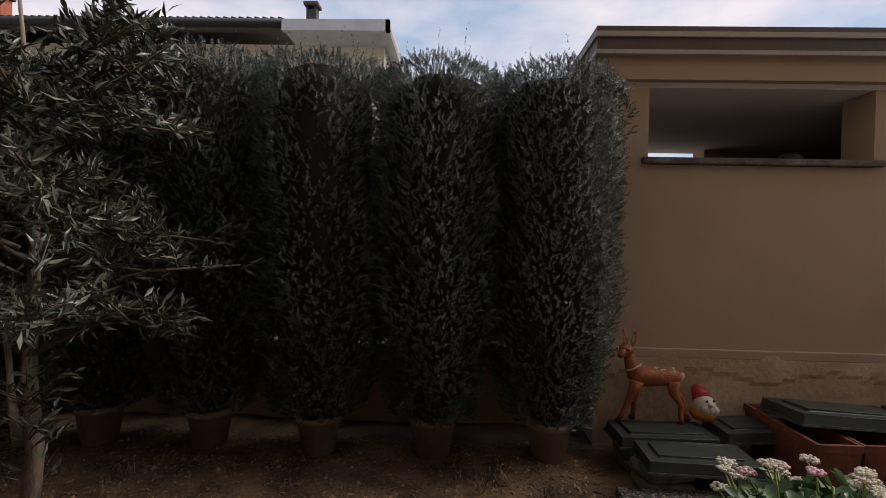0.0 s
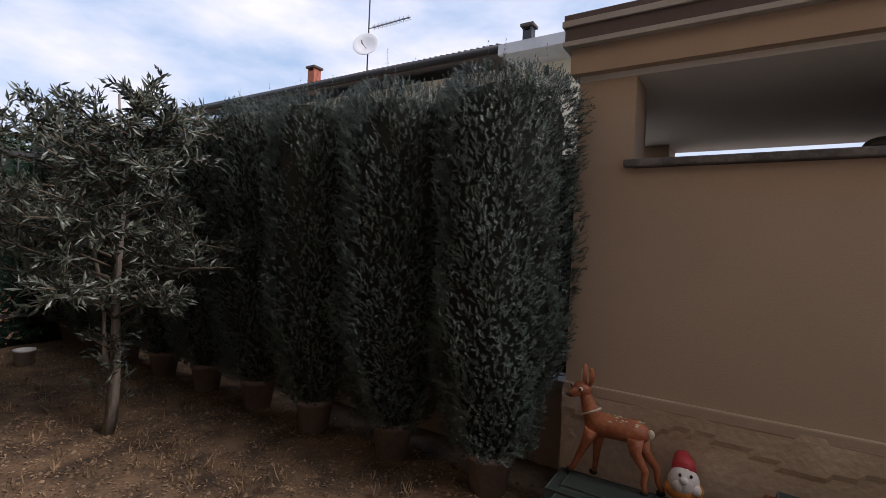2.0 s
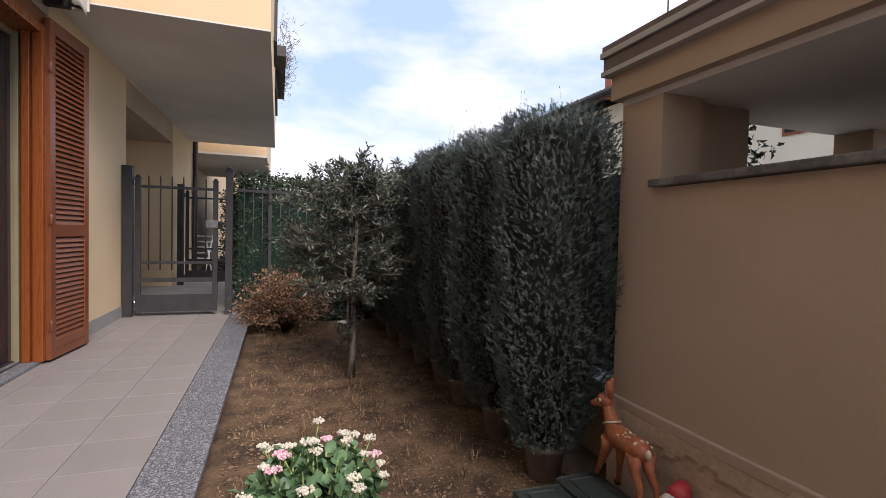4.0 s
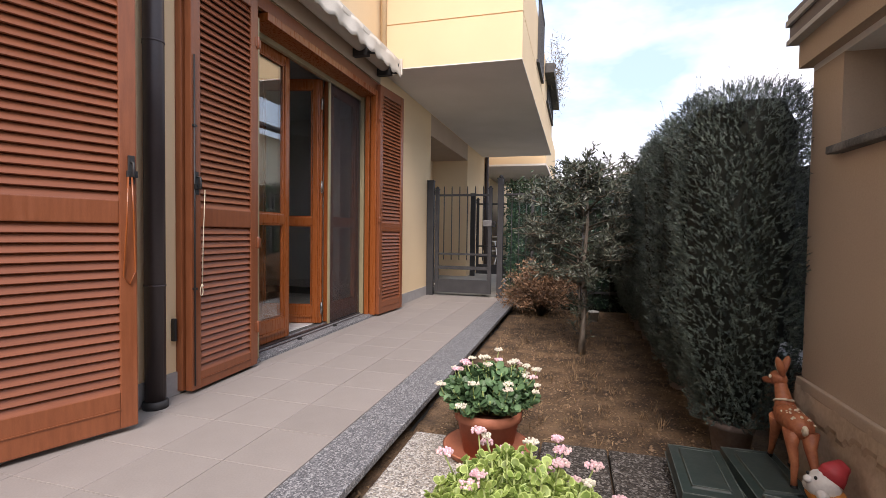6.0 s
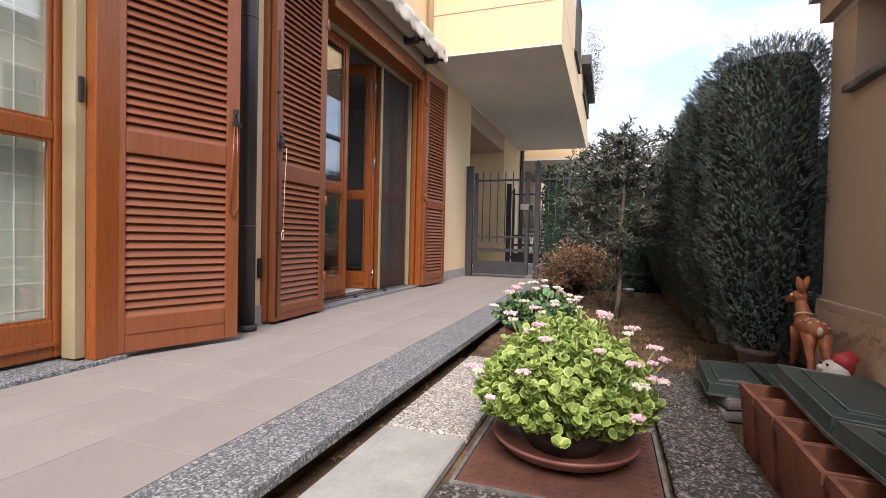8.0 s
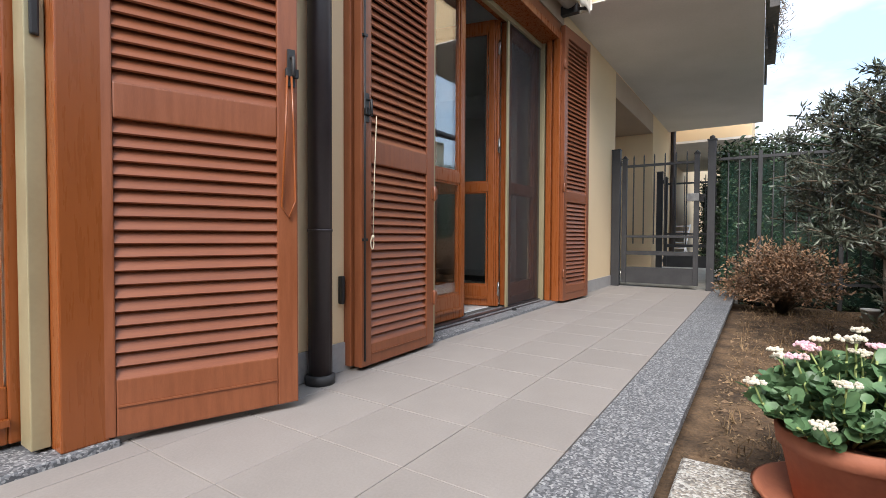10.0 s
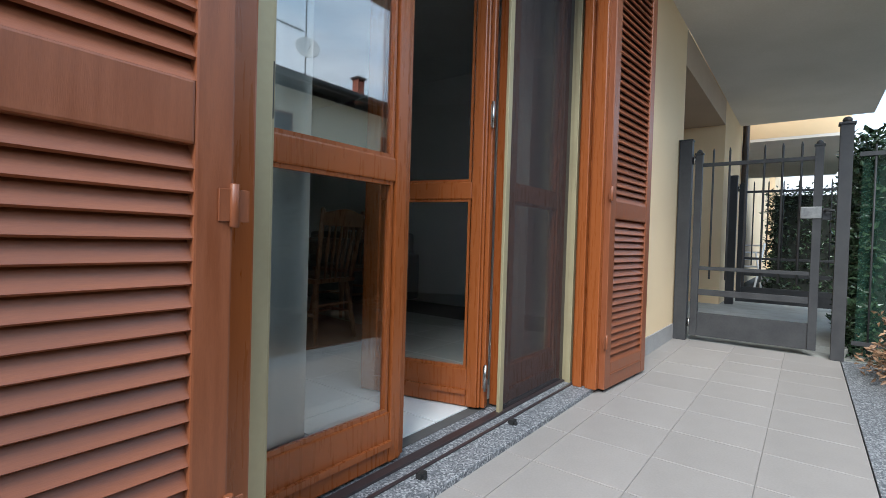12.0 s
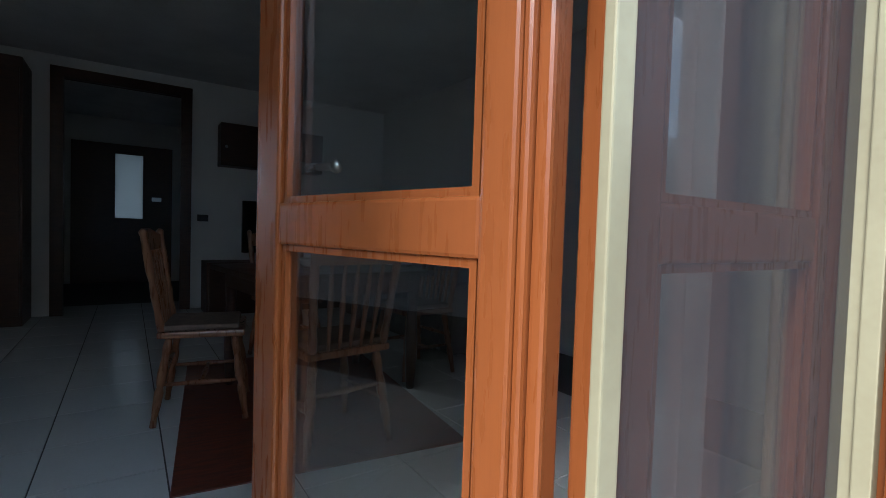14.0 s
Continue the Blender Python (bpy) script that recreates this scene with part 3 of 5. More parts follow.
glazed_leaf(win, "leaf", 0.76, H - 0.03, pose(2.10, -0.86, 0.035), 0.955, 0.165)
glazed_leaf(win, "leaf", 0.76, H - 0.03, pose(2.88, -0.86, 0.035), 0.955, 0.165)
solid("threshold", bevelled(boxes((1.98, 3.72, -1.02, -0.655, -0.05, 0.02)), 0.005), M_GRANITE, "grey granite window threshold", "sill", kind="structure")


def curtain(name, x0, x1, y, z0, z1, label, m=M_CURTAIN, amp=0.018, waves=9, checks=False):
    n = 90
    vs, fs = [], []
    for i in range(n + 1):
        u = i / n
        yy = y + amp * math.sin(u * waves * 2 * math.pi) + amp * 0.5 * math.sin(u * waves * 4.7 + 1)
        for z in (z0, z1):
            vs.append((x0 + (x1 - x0) * u, yy, z))
    fs = [(2 * i, 2 * i + 2, 2 * i + 3, 2 * i + 1) for i in range(n)]
    ob = new(name, strips(name, vs, fs, m, True))
    tagged(ob, label, "curtain")
    md = ob.modifiers.new("thick", 'SOLIDIFY')
    md.thickness = 0.002
    return ob


curtain("curtain", -0.07, 0.36, -1.06, 0.06, 2.4, "white net curtain behind the glazed leaf", amp=0.012, waves=3)
curtain("curtain", -1.55, -1.22, -1.06, 0.06, 2.4, "white net curtain behind the fixed leaf", amp=0.016, waves=4)
# checked curtain behind the second window
cur = thing("checked_curtain", "pale sage curtain with thin white check lines", "curtain")
M_SAGE = veil("sage_cloth", (0.66, 0.72, 0.64), 0.8, 0.25)
part("cloth", boxes((2.1, 2.86, -0.947, -0.943, 0.06, 2.44)), M_SAGE, cur)
for i in range(7):
    x = 2.16 + i * 0.115
    part("check_line", boxes((x, x + 0.006, -0.9425, -0.9405, 0.06, 2.44)), M_CHECK, cur)
for i in range(20):
    z = 0.12 + i * 0.118
    part("check_line", boxes((2.1, 2.86, -0.9425, -0.9407, z, z + 0.005)), M_CHECK, cur)


# ---- shutters ----
def slat_mesh(w):
    bm = boxes((0, w, -0.0265, 0.0265, -0.004, 0.004))
    bmesh.ops.rotate(bm, verts=bm.verts[:], cent=(0, 0, 0), matrix=Euler((radians(-61), 0, 0)).to_matrix())
    return mesh_of("slat", bm, M_SLAT)


def shutter(label, w, h, m, z_low, rail0, rail1, pitch, handle=0, side="right"):
    sh = thing("shutter", label, "shutter", m, group="louvred shutters")
    st = 0.072
    bm = boxes((0, st, -0.022, 0.022, 0, h), (w - st, w, -0.022, 0.022, 0, h), (st, w - st, -0.021, 0.021, 0, z_low), (st, w - st, -0.021, 0.021, rail0, rail1), (st, w - st, -0.021, 0.021, h - 0.1, h))
    bevelled(bm, 0.005, 2)
    box(bm, st + 0.002, w - st - 0.002, -0.006, 0.026, z_low * 0.52, z_low * 0.55)
    part("frame", bm, M_WOOD_S, sh)
    part("backing", boxes((st - 0.005, w - st + 0.005, -0.021, -0.019, z_low, h - 0.1)), M_WOOD_S, sh)
    data = slat_mesh(w - 2 * st + 0.006)
    for z0, z1 in ((z_low, rail0), (rail1, h - 0.1)):
        n = round((z1 - z0) / pitch)
        for i in range(n):
            part("slat", data, None, sh, "", pose(st - 0.003, 0.003, z0 + (i + 0.5) * (z1 - z0) / n))
    hx = w if side == "right" else 0.0
    for z in (0.22, 1.02 if side == "right" else 0.80, 2.15):
        bm = bmesh.new()
        tube(bm, [(hx, 0.026, z), (hx, 0.026, z + 0.08)], 0.009, 10)
        box(bm, hx - 0.03, hx + 0.03, 0.0225, 0.0265, z + 0.01, z + 0.07)
        part("hinge", bevelled(bm, 0.001, 1), M_WOOD_S, sh)
    if handle:
        ex = 0.025 if side == "right" else w - 0.03
        bm = boxes((ex - 0.013, ex + 0.013, 0.022, 0.034, 1.12, 1.25), (ex - 0.022, ex + 0.022, 0.03, 0.046, 1.15, 1.18))
        tube(bm, [(ex, 0.034, 1.22), (ex, 0.055, 1.215), (ex, 0.058, 1.15)], 0.007, 8)
        part("latch", bevelled(bm, 0.002, 1), M_BLACK, sh, "black iron shutter latch")
    return sh


s1 = shutter("brown louvred wooden shutter swung half open beside a window", 0.615, 2.5, pose(1.470, -0.495, 0.025, 0, 0, -20.6), 0.17, 0.94, 1.045, 0.0405, 1, "right")
bm = bmesh.new()
pts = [(0.045, 0.05, 1.15), (0.05, 0.045, 0.95), (0.06, 0.03, 0.70), (0.035, 0.03, 0.66), (0.012, 0.032, 0.72), (0.02, 0.04, 0.98), (0.03, 0.05, 1.15)]
tube(bm, pts, 0.004, 6)
part("pull_cord", bm, M_WOOD, s1, "brown pull cord")
shutter("folded louvred wooden shutter against the wall", 0.60, 2.5, pose(0.435, -0.677, 0.02, 0, 0, 0), 0.10, 0.94, 1.05, 0.0405, 0, "left")
s2 = shutter("brown louvred wooden shutter folded flat beside the door", 0.605, 2.5, pose(0.420, -0.640, 0.02, 0, 0, 2.0), 0.10, 0.94, 1.05, 0.0405, 1, "left")
bm = bmesh.new()
tube(bm, [(0.545, 0.06, 1.15), (0.548, 0.05, 0.85), (0.55, 0.045, 0.60)], 0.0024, 6)
pts = [(0.55 + 0.011 * math.sin(a), 0.04, 0.57 + 0.028 * math.cos(a)) for a in [k * math.pi / 6 for k in range(13)]]
tube(bm, pts, 0.0024, 6, caps=False)
ball(bm, (0.55, 0.044, 0.60), (0.007, 0.007, 0.009))
part("pull_cord", bm, M_CORD, s2, "cream pull cord with a loop")
bm = bmesh.new()
tube(bm, [(0.59, 0.03, 0.03), (0.59, 0.03, 1.9)], 0.0045, 8)
for z in (0.58, 1.5):
    box(bm, 0.575, 0.60, 0.022, 0.036, z, z + 0.012)
part("espagnolette_rod", bm, M_BLACK, s2, "dark iron shutter rod")
shutter("brown louvred wooden shutter folded behind another", 0.58, 2.55, pose(-2.30, -0.655, 0.02, 0, 0, -1), 0.14, 0.93, 1.03, 0.0405, 0, "right")
shutter("brown louvred wooden shutter opened against the wall", 0.60, 2.55, pose(-2.285, -0.588, 0.02, 0, 0, -5), 0.14, 0.93, 1.03, 0.0405, 0, "right")

# rain pipe on the wall
dp = thing("downpipe", "dark brown metal downpipe on the house wall", "downpipe", pose(1.232, -0.635, 0))
bm = bmesh.new()
tube(bm, [(0, 0, 0.0), (0, 0, 2.0), (0, 0, 7.15)], 0.05, 20)
part("pipe", bm, M_PIPE, dp)
bm = bmesh.new()
lathe(bm, [(0.05, 0.0), (0.062, 0.0), (0.062, 0.035), (0.051, 0.04)], (0, 0, 0.0), 20)
part("foot_collar", bm, M_STEEL, dp)
for z in (0.64, 1.9):
    bm = bmesh.new()
    lathe(bm, [(0.05, 0.0), (0.0525, 0.001), (0.0525, 0.01), (0.05, 0.011)], (0, 0, z), 20)
    box(bm, -0.012, 0.012, -0.065, -0.05, z, z + 0.01)
    part("bracket", bm, M_PIPE, dp)
solid("wall_clip", bevelled(boxes((1.05, 1.07, W0, W0 + 0.03, 0.31, 0.44)), 0.008), M_BLACK, "black rubber shutter stop on the wall", "shutter stop")
bm = bmesh.new()
tube(bm, [(0, 0, 2.85), (0, 0, 7.1)], 0.035, 14)
solid("rain_pipe", bm, M_STUCCO, "yellow painted rain pipe at the balcony corner", "rain pipe", pose(-1.83, W0 + 0.05, 0))

# awning over the door
aw = thing("awning", "cream fabric awning rolled up over the doors", "awning", pose(0, 0, 0))
AX0, AX1 = -1.82, 3.8
bm = bmesh.new()
tube(bm, [(AX0, -0.60, 2.80), (AX1, -0.60, 2.80)], 0.075, 18)
part("fabric_roll", bm, M_FABRIC, aw, "rolled cream fabric")
bm = boxes((AX0, AX1, -0.49, -0.44, 2.80, 2.86))
part("front_bar", bevelled(bm, 0.01), M_FABRIC, aw)
vs, fs = [], []
n = 440
for i in range(n + 1):
    x = AX0 + (AX1 - AX0) * i / n
    ph = x / 0.20
    low = 2.675 - 0.014 * math.cos(ph * 2 * math.pi)
    yy = -0.438 + 0.006 * math.sin(ph * 2 * math.pi * 0.5 + 0.6)
    for k in range(5):
        f = k / 4
        vs.append((x, yy + 0.012 * f * math.sin(x * 17), 2.84 * (1 - f) + low * f))
fs = [(5 * i + k, 5 * i + 5 + k, 5 * i + 6 + k, 5 * i + 1 + k) for i in range(n) for k in range(4)]
vl = part("valance", strips("valance", vs, fs, M_FABRIC, True), None, aw, "wavy cream valance")
md = vl.modifiers.new("thick", 'SOLIDIFY')
md.thickness = 0.003
for x in (-1.75, -1.15, 2.2):
    bm = boxes((x - 0.03, x + 0.03, W0, -0.52, 2.68, 2.76))
    tube(bm, [(x, -0.55, 2.72), (x, -0.46, 2.70), (x, -0.45, 2.80)], 0.018, 10)
    part("arm_bracket", bm, M_STEEL, aw)
part("end_cap", bevelled(boxes((AX0 - 0.012, AX0, -0.69, -0.42, 2.70, 2.88)), 0.004), M_FABRIC, aw)
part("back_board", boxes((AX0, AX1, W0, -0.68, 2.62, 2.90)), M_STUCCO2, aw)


# ---- gates and fence ----
def gate(name, label, m, hinge_post, width, lock=True):
    g = thing(name, label, "gate", m, group="garden gates")
    part("hinge_post", bevelled(boxes((-0.04, 0.04, -0.05, 0.05, 0.0, 1.72)), 0.004), M_STEEL, g)
    part("post_cap", bevelled(boxes((-0.045, 0.045, -0.055, 0.055, 1.72, 1.735)), 0.003), M_STEEL, g)
    part("lock_post", bevelled(boxes((-0.04, 0.04, width - 0.02, width + 0.06, -0.02, 1.74)), 0.004), M_STEEL, g)
    bm = boxes((-0.05, 0.05, width - 0.03, width + 0.07, 1.74, 1.755))
    ball(bm, (0, width + 0.02, 1.775), (0.03, 0.03, 0.025))
    part("post_cap", bm, M_STEEL, g)
    y0, y1 = 0.075, width - 0.105
    for ys in (y0, y1 - 0.055):
        part("gate_stile", bevelled(boxes((-0.025, 0.025, ys, ys + 0.055, 0.05, 1.60)), 0.003), M_STEEL, g)
        bm = boxes((-0.032, 0.032, ys - 0.006, ys + 0.061, 1.60, 1.612))
        tube(bm, [(0, ys + 0.0275, 1.612), (0, ys + 0.0275, 1.635), (0, ys + 0.0275, 1.645)], [0.028, 0.018, 0.004], 10)
        part("stile_cap", bm, M_STEEL, g)
    for z0, z1 in ((1.495, 1.525), (0.615, 0.645), (0.40, 0.45)):
        part("gate_rail", bevelled(boxes((-0.012, 0.012, y0 + 0.05, y1 - 0.05, z0, z1)), 0.002), M_STEEL, g)
    part("kick_panel", bevelled(boxes((-0.012, 0.012, y0 + 0.05, y1 - 0.05, 0.05, 0.25)), 0.003), M_STEEL, g)
    nb = 6
    for i in range(nb):
        y = y0 + 0.05 + (y1 - y0 - 0.1) * (i + 0.7) / (nb + 0.4)
        bm = bmesh.new()
        tube(bm, [(0, y, 0.54), (0, y, 1.62), (0, y, 1.645)], [0.008, 0.008, 0.003], 8)
        part("bar", bm, M_STEEL, g)
    if lock:
        bm = bevelled(boxes((-0.03, 0.035, y1 - 0.13, y1 + 0.0, 1.05, 1.14)), 0.006)
        part("lock", bm, M_LOCK, g, "grey steel lock box")
        bm = boxes((-0.025, 0.028, y1 + 0.002, y1 + 0.05, 1.04, 1.13))
        tube(bm, [(0.028, y1 + 0.02, 1.11), (0.07, y1 + 0.02, 1.11), (0.075, y1 + 0.075, 1.105)], 0.010, 8)
        part("lever", bevelled(bm, 0.002, 1), M_BLACK, g, "black lever handle")
    for z in (0.12, 1.52):
        bm = bmesh.new()
        tube(bm, [(0.0, 0.066, z), (0.0, 0.066, z + 0.07)], 0.016, 10)
        part("hinge", bm, M_CHROME, g)
    return g


gate("garden_gate", "grey painted steel garden gate with vertical bars", pose(-3.70, -0.64, 0.0), 0, 1.045)
gate("garden_gate", "grey steel gate farther along the path", pose(-6.6, -0.60, 0.05), 0, 1.3, False)
fn = thing("mesh_fence", "grey steel fence with green screening net", "fence", pose(-3.68, 0.44, -0.12))
for y in (0.45, 1.15, 1.9):
    part("post", bevelled(boxes((-0.02, 0.02, y - 0.02, y + 0.02, 0.0, 1.70)), 0.003), M_STEEL, fn)
for z in (0.25, 1.62):
    part("rail", boxes((-0.012, 0.012, 0.06, 1.95, z, z + 0.03)), M_STEEL, fn)
for i in range(17):
    bm = bmesh.new()
    tube(bm, [(0, 0.15 + i * 0.105, 0.2), (0, 0.15 + i * 0.105, 1.70)], 0.007, 6)
    part("bar", bm, M_STEEL, fn)
part("screening_net", boxes((-0.03, -0.026, 0.08, 1.95, 0.05, 1.6)), M_MESHGREEN, fn, "green woven screening net")


# ---- the hedge of potted columnar conifers ----
def conifer_mesh(seed):
    """Shoots that lean out and up from the column, each set all round with flat needles."""
    r = np.random.default_rng(seed)
    n = 8200
    h = (np.arange(n) + r.uniform(0, 1, n)) / n
    a = (np.arange(n) * 2.39996 + r.normal(0, 0.12, n)) % (2 * np.pi)
    lobes = 1.0 + 0.07 * np.sin(3 * a + seed + 2.2 * h) + 0.06 * np.sin(8 * a + 3 * h * (1 + seed % 3)) + 0.05 * np.sin(23 * h + 4 * a)
    env = np.where(h < 0.30, 0.165 + 0.120 * (h / 0.30), np.where(h > 0.95, 0.285 - 0.08 * (h - 0.95) / 0.05, 0.285))
    rad = env * lobes * r.uniform(0.84, 1.06, n)
    base = np.stack([rad * np.cos(a), rad * np.sin(a), 0.19 + h * 1.58], 1)
    way = np.stack([np.cos(a), np.sin(a), r.uniform(0.4, 1.3, n)], 1) + r.normal(0, 0.42, (n, 3))
    size = r.uniform(0.022, 0.046, n)
    # upright shoots over the clipped top
    m = 900
    sa, sr = r.uniform(0, 2 * np.pi, m), 0.27 * np.sqrt(r.uniform(0, 1, m))
    base = np.concatenate([base, np.stack([sr * np.cos(sa), sr * np.sin(sa), 1.68 + r.uniform(-0.05, 0.07, m)], 1)])
    way = np.concatenate([way, np.stack([r.normal(0, 0.16, m), r.normal(0, 0.16, m), np.ones(m)], 1)])
    size = np.concatenate([size, np.where(r.uniform(0, 1, m) < 0.03, r.uniform(0.10, 0.19, m), r.uniform(0.03, 0.06, m))])
    n += m
    way /= np.linalg.norm(way, axis=1)[:, None]
    k = 15
    f = np.tile((np.arange(k) + 0.5) / k, n)
    axis = np.repeat(way, k, 0)
    side = np.cross(axis, np.array([[0.31, 0.17, 0.93]]))
    side /= np.linalg.norm(side, axis=1)[:, None] + 1e-9
    over = np.cross(side, axis)
    turn = np.tile(np.arange(k) * 2.39996, n) + np.repeat(r.uniform(0, 6.28, n), k)
    d = axis * (0.55 + 0.5 * f)[:, None] + side * np.cos(turn)[:, None] + over * np.sin(turn)[:, None] + r.normal(0, 0.15, (n * k, 3))
    d /= np.linalg.norm(d, axis=1)[:, None]
    b = np.repeat(base, k, 0) + axis * (f * np.repeat(size, k))[:, None]
    L = (r.uniform(0.009, 0.0155, n * k) * (1.1 - 0.4 * f))[:, None]
    W = r.uniform(0.0018, 0.0030, n * k)[:, None]
    s = np.cross(d, axis)
    s /= np.linalg.norm(s, axis=1)[:, None] + 1e-9
    v = np.stack([b - s * W, b + s * W, b + d * L], 1).reshape(-1, 3)
    return strips("foliage", v, np.arange(n * k * 3).reshape(-1, 3), M_CONIFER)


# solid filler of the column, coloured as the shade between the shoots
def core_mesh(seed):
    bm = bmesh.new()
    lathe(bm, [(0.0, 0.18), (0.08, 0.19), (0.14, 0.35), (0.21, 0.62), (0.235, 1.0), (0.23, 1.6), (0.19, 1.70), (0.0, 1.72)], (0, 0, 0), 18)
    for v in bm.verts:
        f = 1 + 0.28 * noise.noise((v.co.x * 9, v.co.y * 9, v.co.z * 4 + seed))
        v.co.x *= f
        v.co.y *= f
    return mesh_of("inner_growth", bm, M_SHADE_CORE)


CON = [(conifer_mesh(11 + i), core_mesh(i)) for i in range(3)]
bm = bmesh.new()
lathe(bm, [(0.0, 0.0), (0.075, 0.0), (0.098, 0.15), (0.105, 0.15), (0.105, 0.18), (0.095, 0.18), (0.088, 0.15), (0.0, 0.15)], (0, 0, 0), 20)
POT = mesh_of("pot", bm, M_GREYPOT)
bm = bmesh.new()
tube(bm, [(0, 0, 0.13), (0.01, 0.005, 0.5), (0, 0, 1.4)], [0.022, 0.018, 0.008], 8)
TRUNK = mesh_of("trunk", bm, M_TWIG)
r = random.Random(4)
for i in range(9):
    c = thing("potted_conifer", "dark green columnar conifer in a grey pot", "potted tree", pose(0.635 - 0.53 * i, 2.245 + r.uniform(-0.02, 0.02), -0.125), group="hedge of potted conifers")
    fo, co = CON[i % 3]
    turn = pose(0, 0, 0, 0, 0, 137 * i)
    sc = Matrix.Diagonal((1.0 if i == 0 else 1.12, 0.92, 1.0 + r.uniform(-0.02, 0.025), 1))
    part("pot", POT, None, c)
    part("trunk", TRUNK, None, c)
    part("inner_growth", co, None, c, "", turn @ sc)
    part("foliage", fo, None, c, "", sc @ turn)

# ---- olive tree ----
olive = thing("olive_tree", "young olive tree with grey-green narrow leaves", "tree", pose(-1.195, 1.555, -0.115))
rng = np.random.default_rng(23)
bm = bmesh.new()
stems = [[(0.0, 0.0, -0.02), (0.015, 0.01, 0.25), (-0.01, 0.02, 0.5), (0.02, 0.0, 0.75), (0.0, 0.03, 1.15), (-0.03, 0.0, 1.72)],
         [(-0.012, -0.008, 0.28), (-0.03, -0.02, 0.45), (-0.05, -0.025, 0.65), (-0.12, -0.06, 0.95), (-0.2, -0.1, 1.35)]]
tube(bm, stems[0], [0.036, 0.027, 0.025, 0.021, 0.014, 0.005], 10)
tube(bm, stems[1], [0.015, 0.012, 0.011, 0.008, 0.004], 8)
for v in bm.verts:
    v.co += 0.010 * noise.noise_vector(v.co * 20)
part("trunk", bm, M_BARK, olive, "pale grey knotted trunk")
bm = bmesh.new()
twigs = []
for i in range(62):
    a = i * 2.4 + rng.uniform(-0.3, 0.3)
    z0 = 0.58 + 0.96 * ((i * 0.7548777 + 0.13 * (i % 3)) % 1.0)
    R = 0.70 * math.sqrt(max(0.05, 1 - ((z0 + 0.1 - 1.14) / 0.76) ** 2)) * rng.uniform(0.65, 1.02)
    p = [Vector((0.02 * math.cos(a), 0.02 * math.sin(a), z0)), Vector((0.5 * R * math.cos(a + 0.1), 0.5 * R * math.sin(a + 0.1), z0 + 0.12)), Vector((R * math.cos(a), R * math.sin(a), z0 + rng.uniform(0.04, 0.22)))]
    tube(bm, p, [0.009, 0.006, 0.0025], 5)
    twigs.append((p, R))
    for j in range(5):
        t = rng.uniform(0.35, 0.95)
        q = p[0].lerp(p[1], t * 2) if t < 0.5 else p[1].lerp(p[2], t * 2 - 1)
        d = Vector(rng.normal(0, 1, 3))
        d.z = abs(d.z) * 0.8
        e = q + d.normalized() * rng.uniform(0.1, 0.22)
        tube(bm, [q, q.lerp(e, 0.5) + Vector((0, 0, 0.01)), e], [0.004, 0.003, 0.0015], 4)
        twigs.append(([q, q.lerp(e, 0.5), e], 0.2))
for i in range(40):
    a, z = rng.uniform(0, 6.3), rng.uniform(0.08, 0.62)
    q = Vector((0, 0, z))
    e = q + Vector((0.12 * math.cos(a), 0.12 * math.sin(a), 0.09))
    tube(bm, [q, q.lerp(e, 0.5), e], [0.003, 0.002, 0.001], 4)
    twigs.append(([q, q.lerp(e, 0.5), e], 0.05))
part("branchwork", bm, M_TWIG, olive)
B, D = [], []
for p, R in twigs:
    n = 56 if R > 0.2 else (34 if R > 0.1 else 7)
    for j in range(n):
        t = rng.uniform(0.25, 1.0)
        q = p[0].lerp(p[1], t * 2) if t < 0.5 else p[1].lerp(p[2], t * 2 - 1)
        ax = (p[2] - p[0]).normalized()
        d = ax * 0.7 + Vector(rng.normal(0, 0.62, 3))
        B.append(tuple(q + Vector(rng.normal(0, 0.012, 3))))
        D.append(tuple(d))
B, D = np.array(B), np.array(D)
part("crown", leaves("crown", B, D, unit(rng, len(B)), 0.056, 0.0135, M_OLIVE, 0.15, 0.12, rng), None, olive)

# ---- bronze shrub by the gate ----
bush = thing("shrub", "low rounded shrub with bronze and green leaves", "shrub", pose(-3.08, 1.08, -0.13))
rng = np.random.default_rng(5)
bm = bmesh.new()
B, D = [], []
for i in range(105):
    a, el = rng.uniform(0, 6.28), rng.uniform(0.1, 1.45)
    tip = Vector((0.62 * math.cos(a) * math.cos(el), 0.62 * math.sin(a) * math.cos(el), 0.12 + 0.62 * math.sin(el))) * rng.uniform(0.75, 1.08)
    mid = tip * 0.5 + Vector((0, 0, 0.08))
    tube(bm, [(0, 0, 0), mid, tip], [0.006, 0.004, 0.0015], 4)
    for j in range(62):
        t = rng.uniform(0.4, 1.0)
        q = mid.lerp(tip, t * 2 - 1) if t > 0.5 else Vector((0, 0, 0)).lerp(mid, t * 2)
        B.append(tuple(q + Vector(rng.normal(0, 0.035, 3))))
        D.append(tuple((tip - mid).normalized() * 0.5 + Vector(rng.normal(0, 0.7, 3))))
B, D = np.array(B), np.array(D)
part("branchwork", bm, M_TWIG, bush)
part("crown", leaves("crown", B, D, unit(rng, len(B)), 0.043, 0.021, M_BUSH, 0.2, 0.15, rng), None, bush)
bm = bmesh.new()
lathe(bm, [(0.0, 0), (0.06, 0), (0.085, 0.13), (0.09, 0.13), (0.09, 0.15), (0.08, 0.15), (0.075, 0.12), (0, 0.12)], (0, 0, 0), 20)
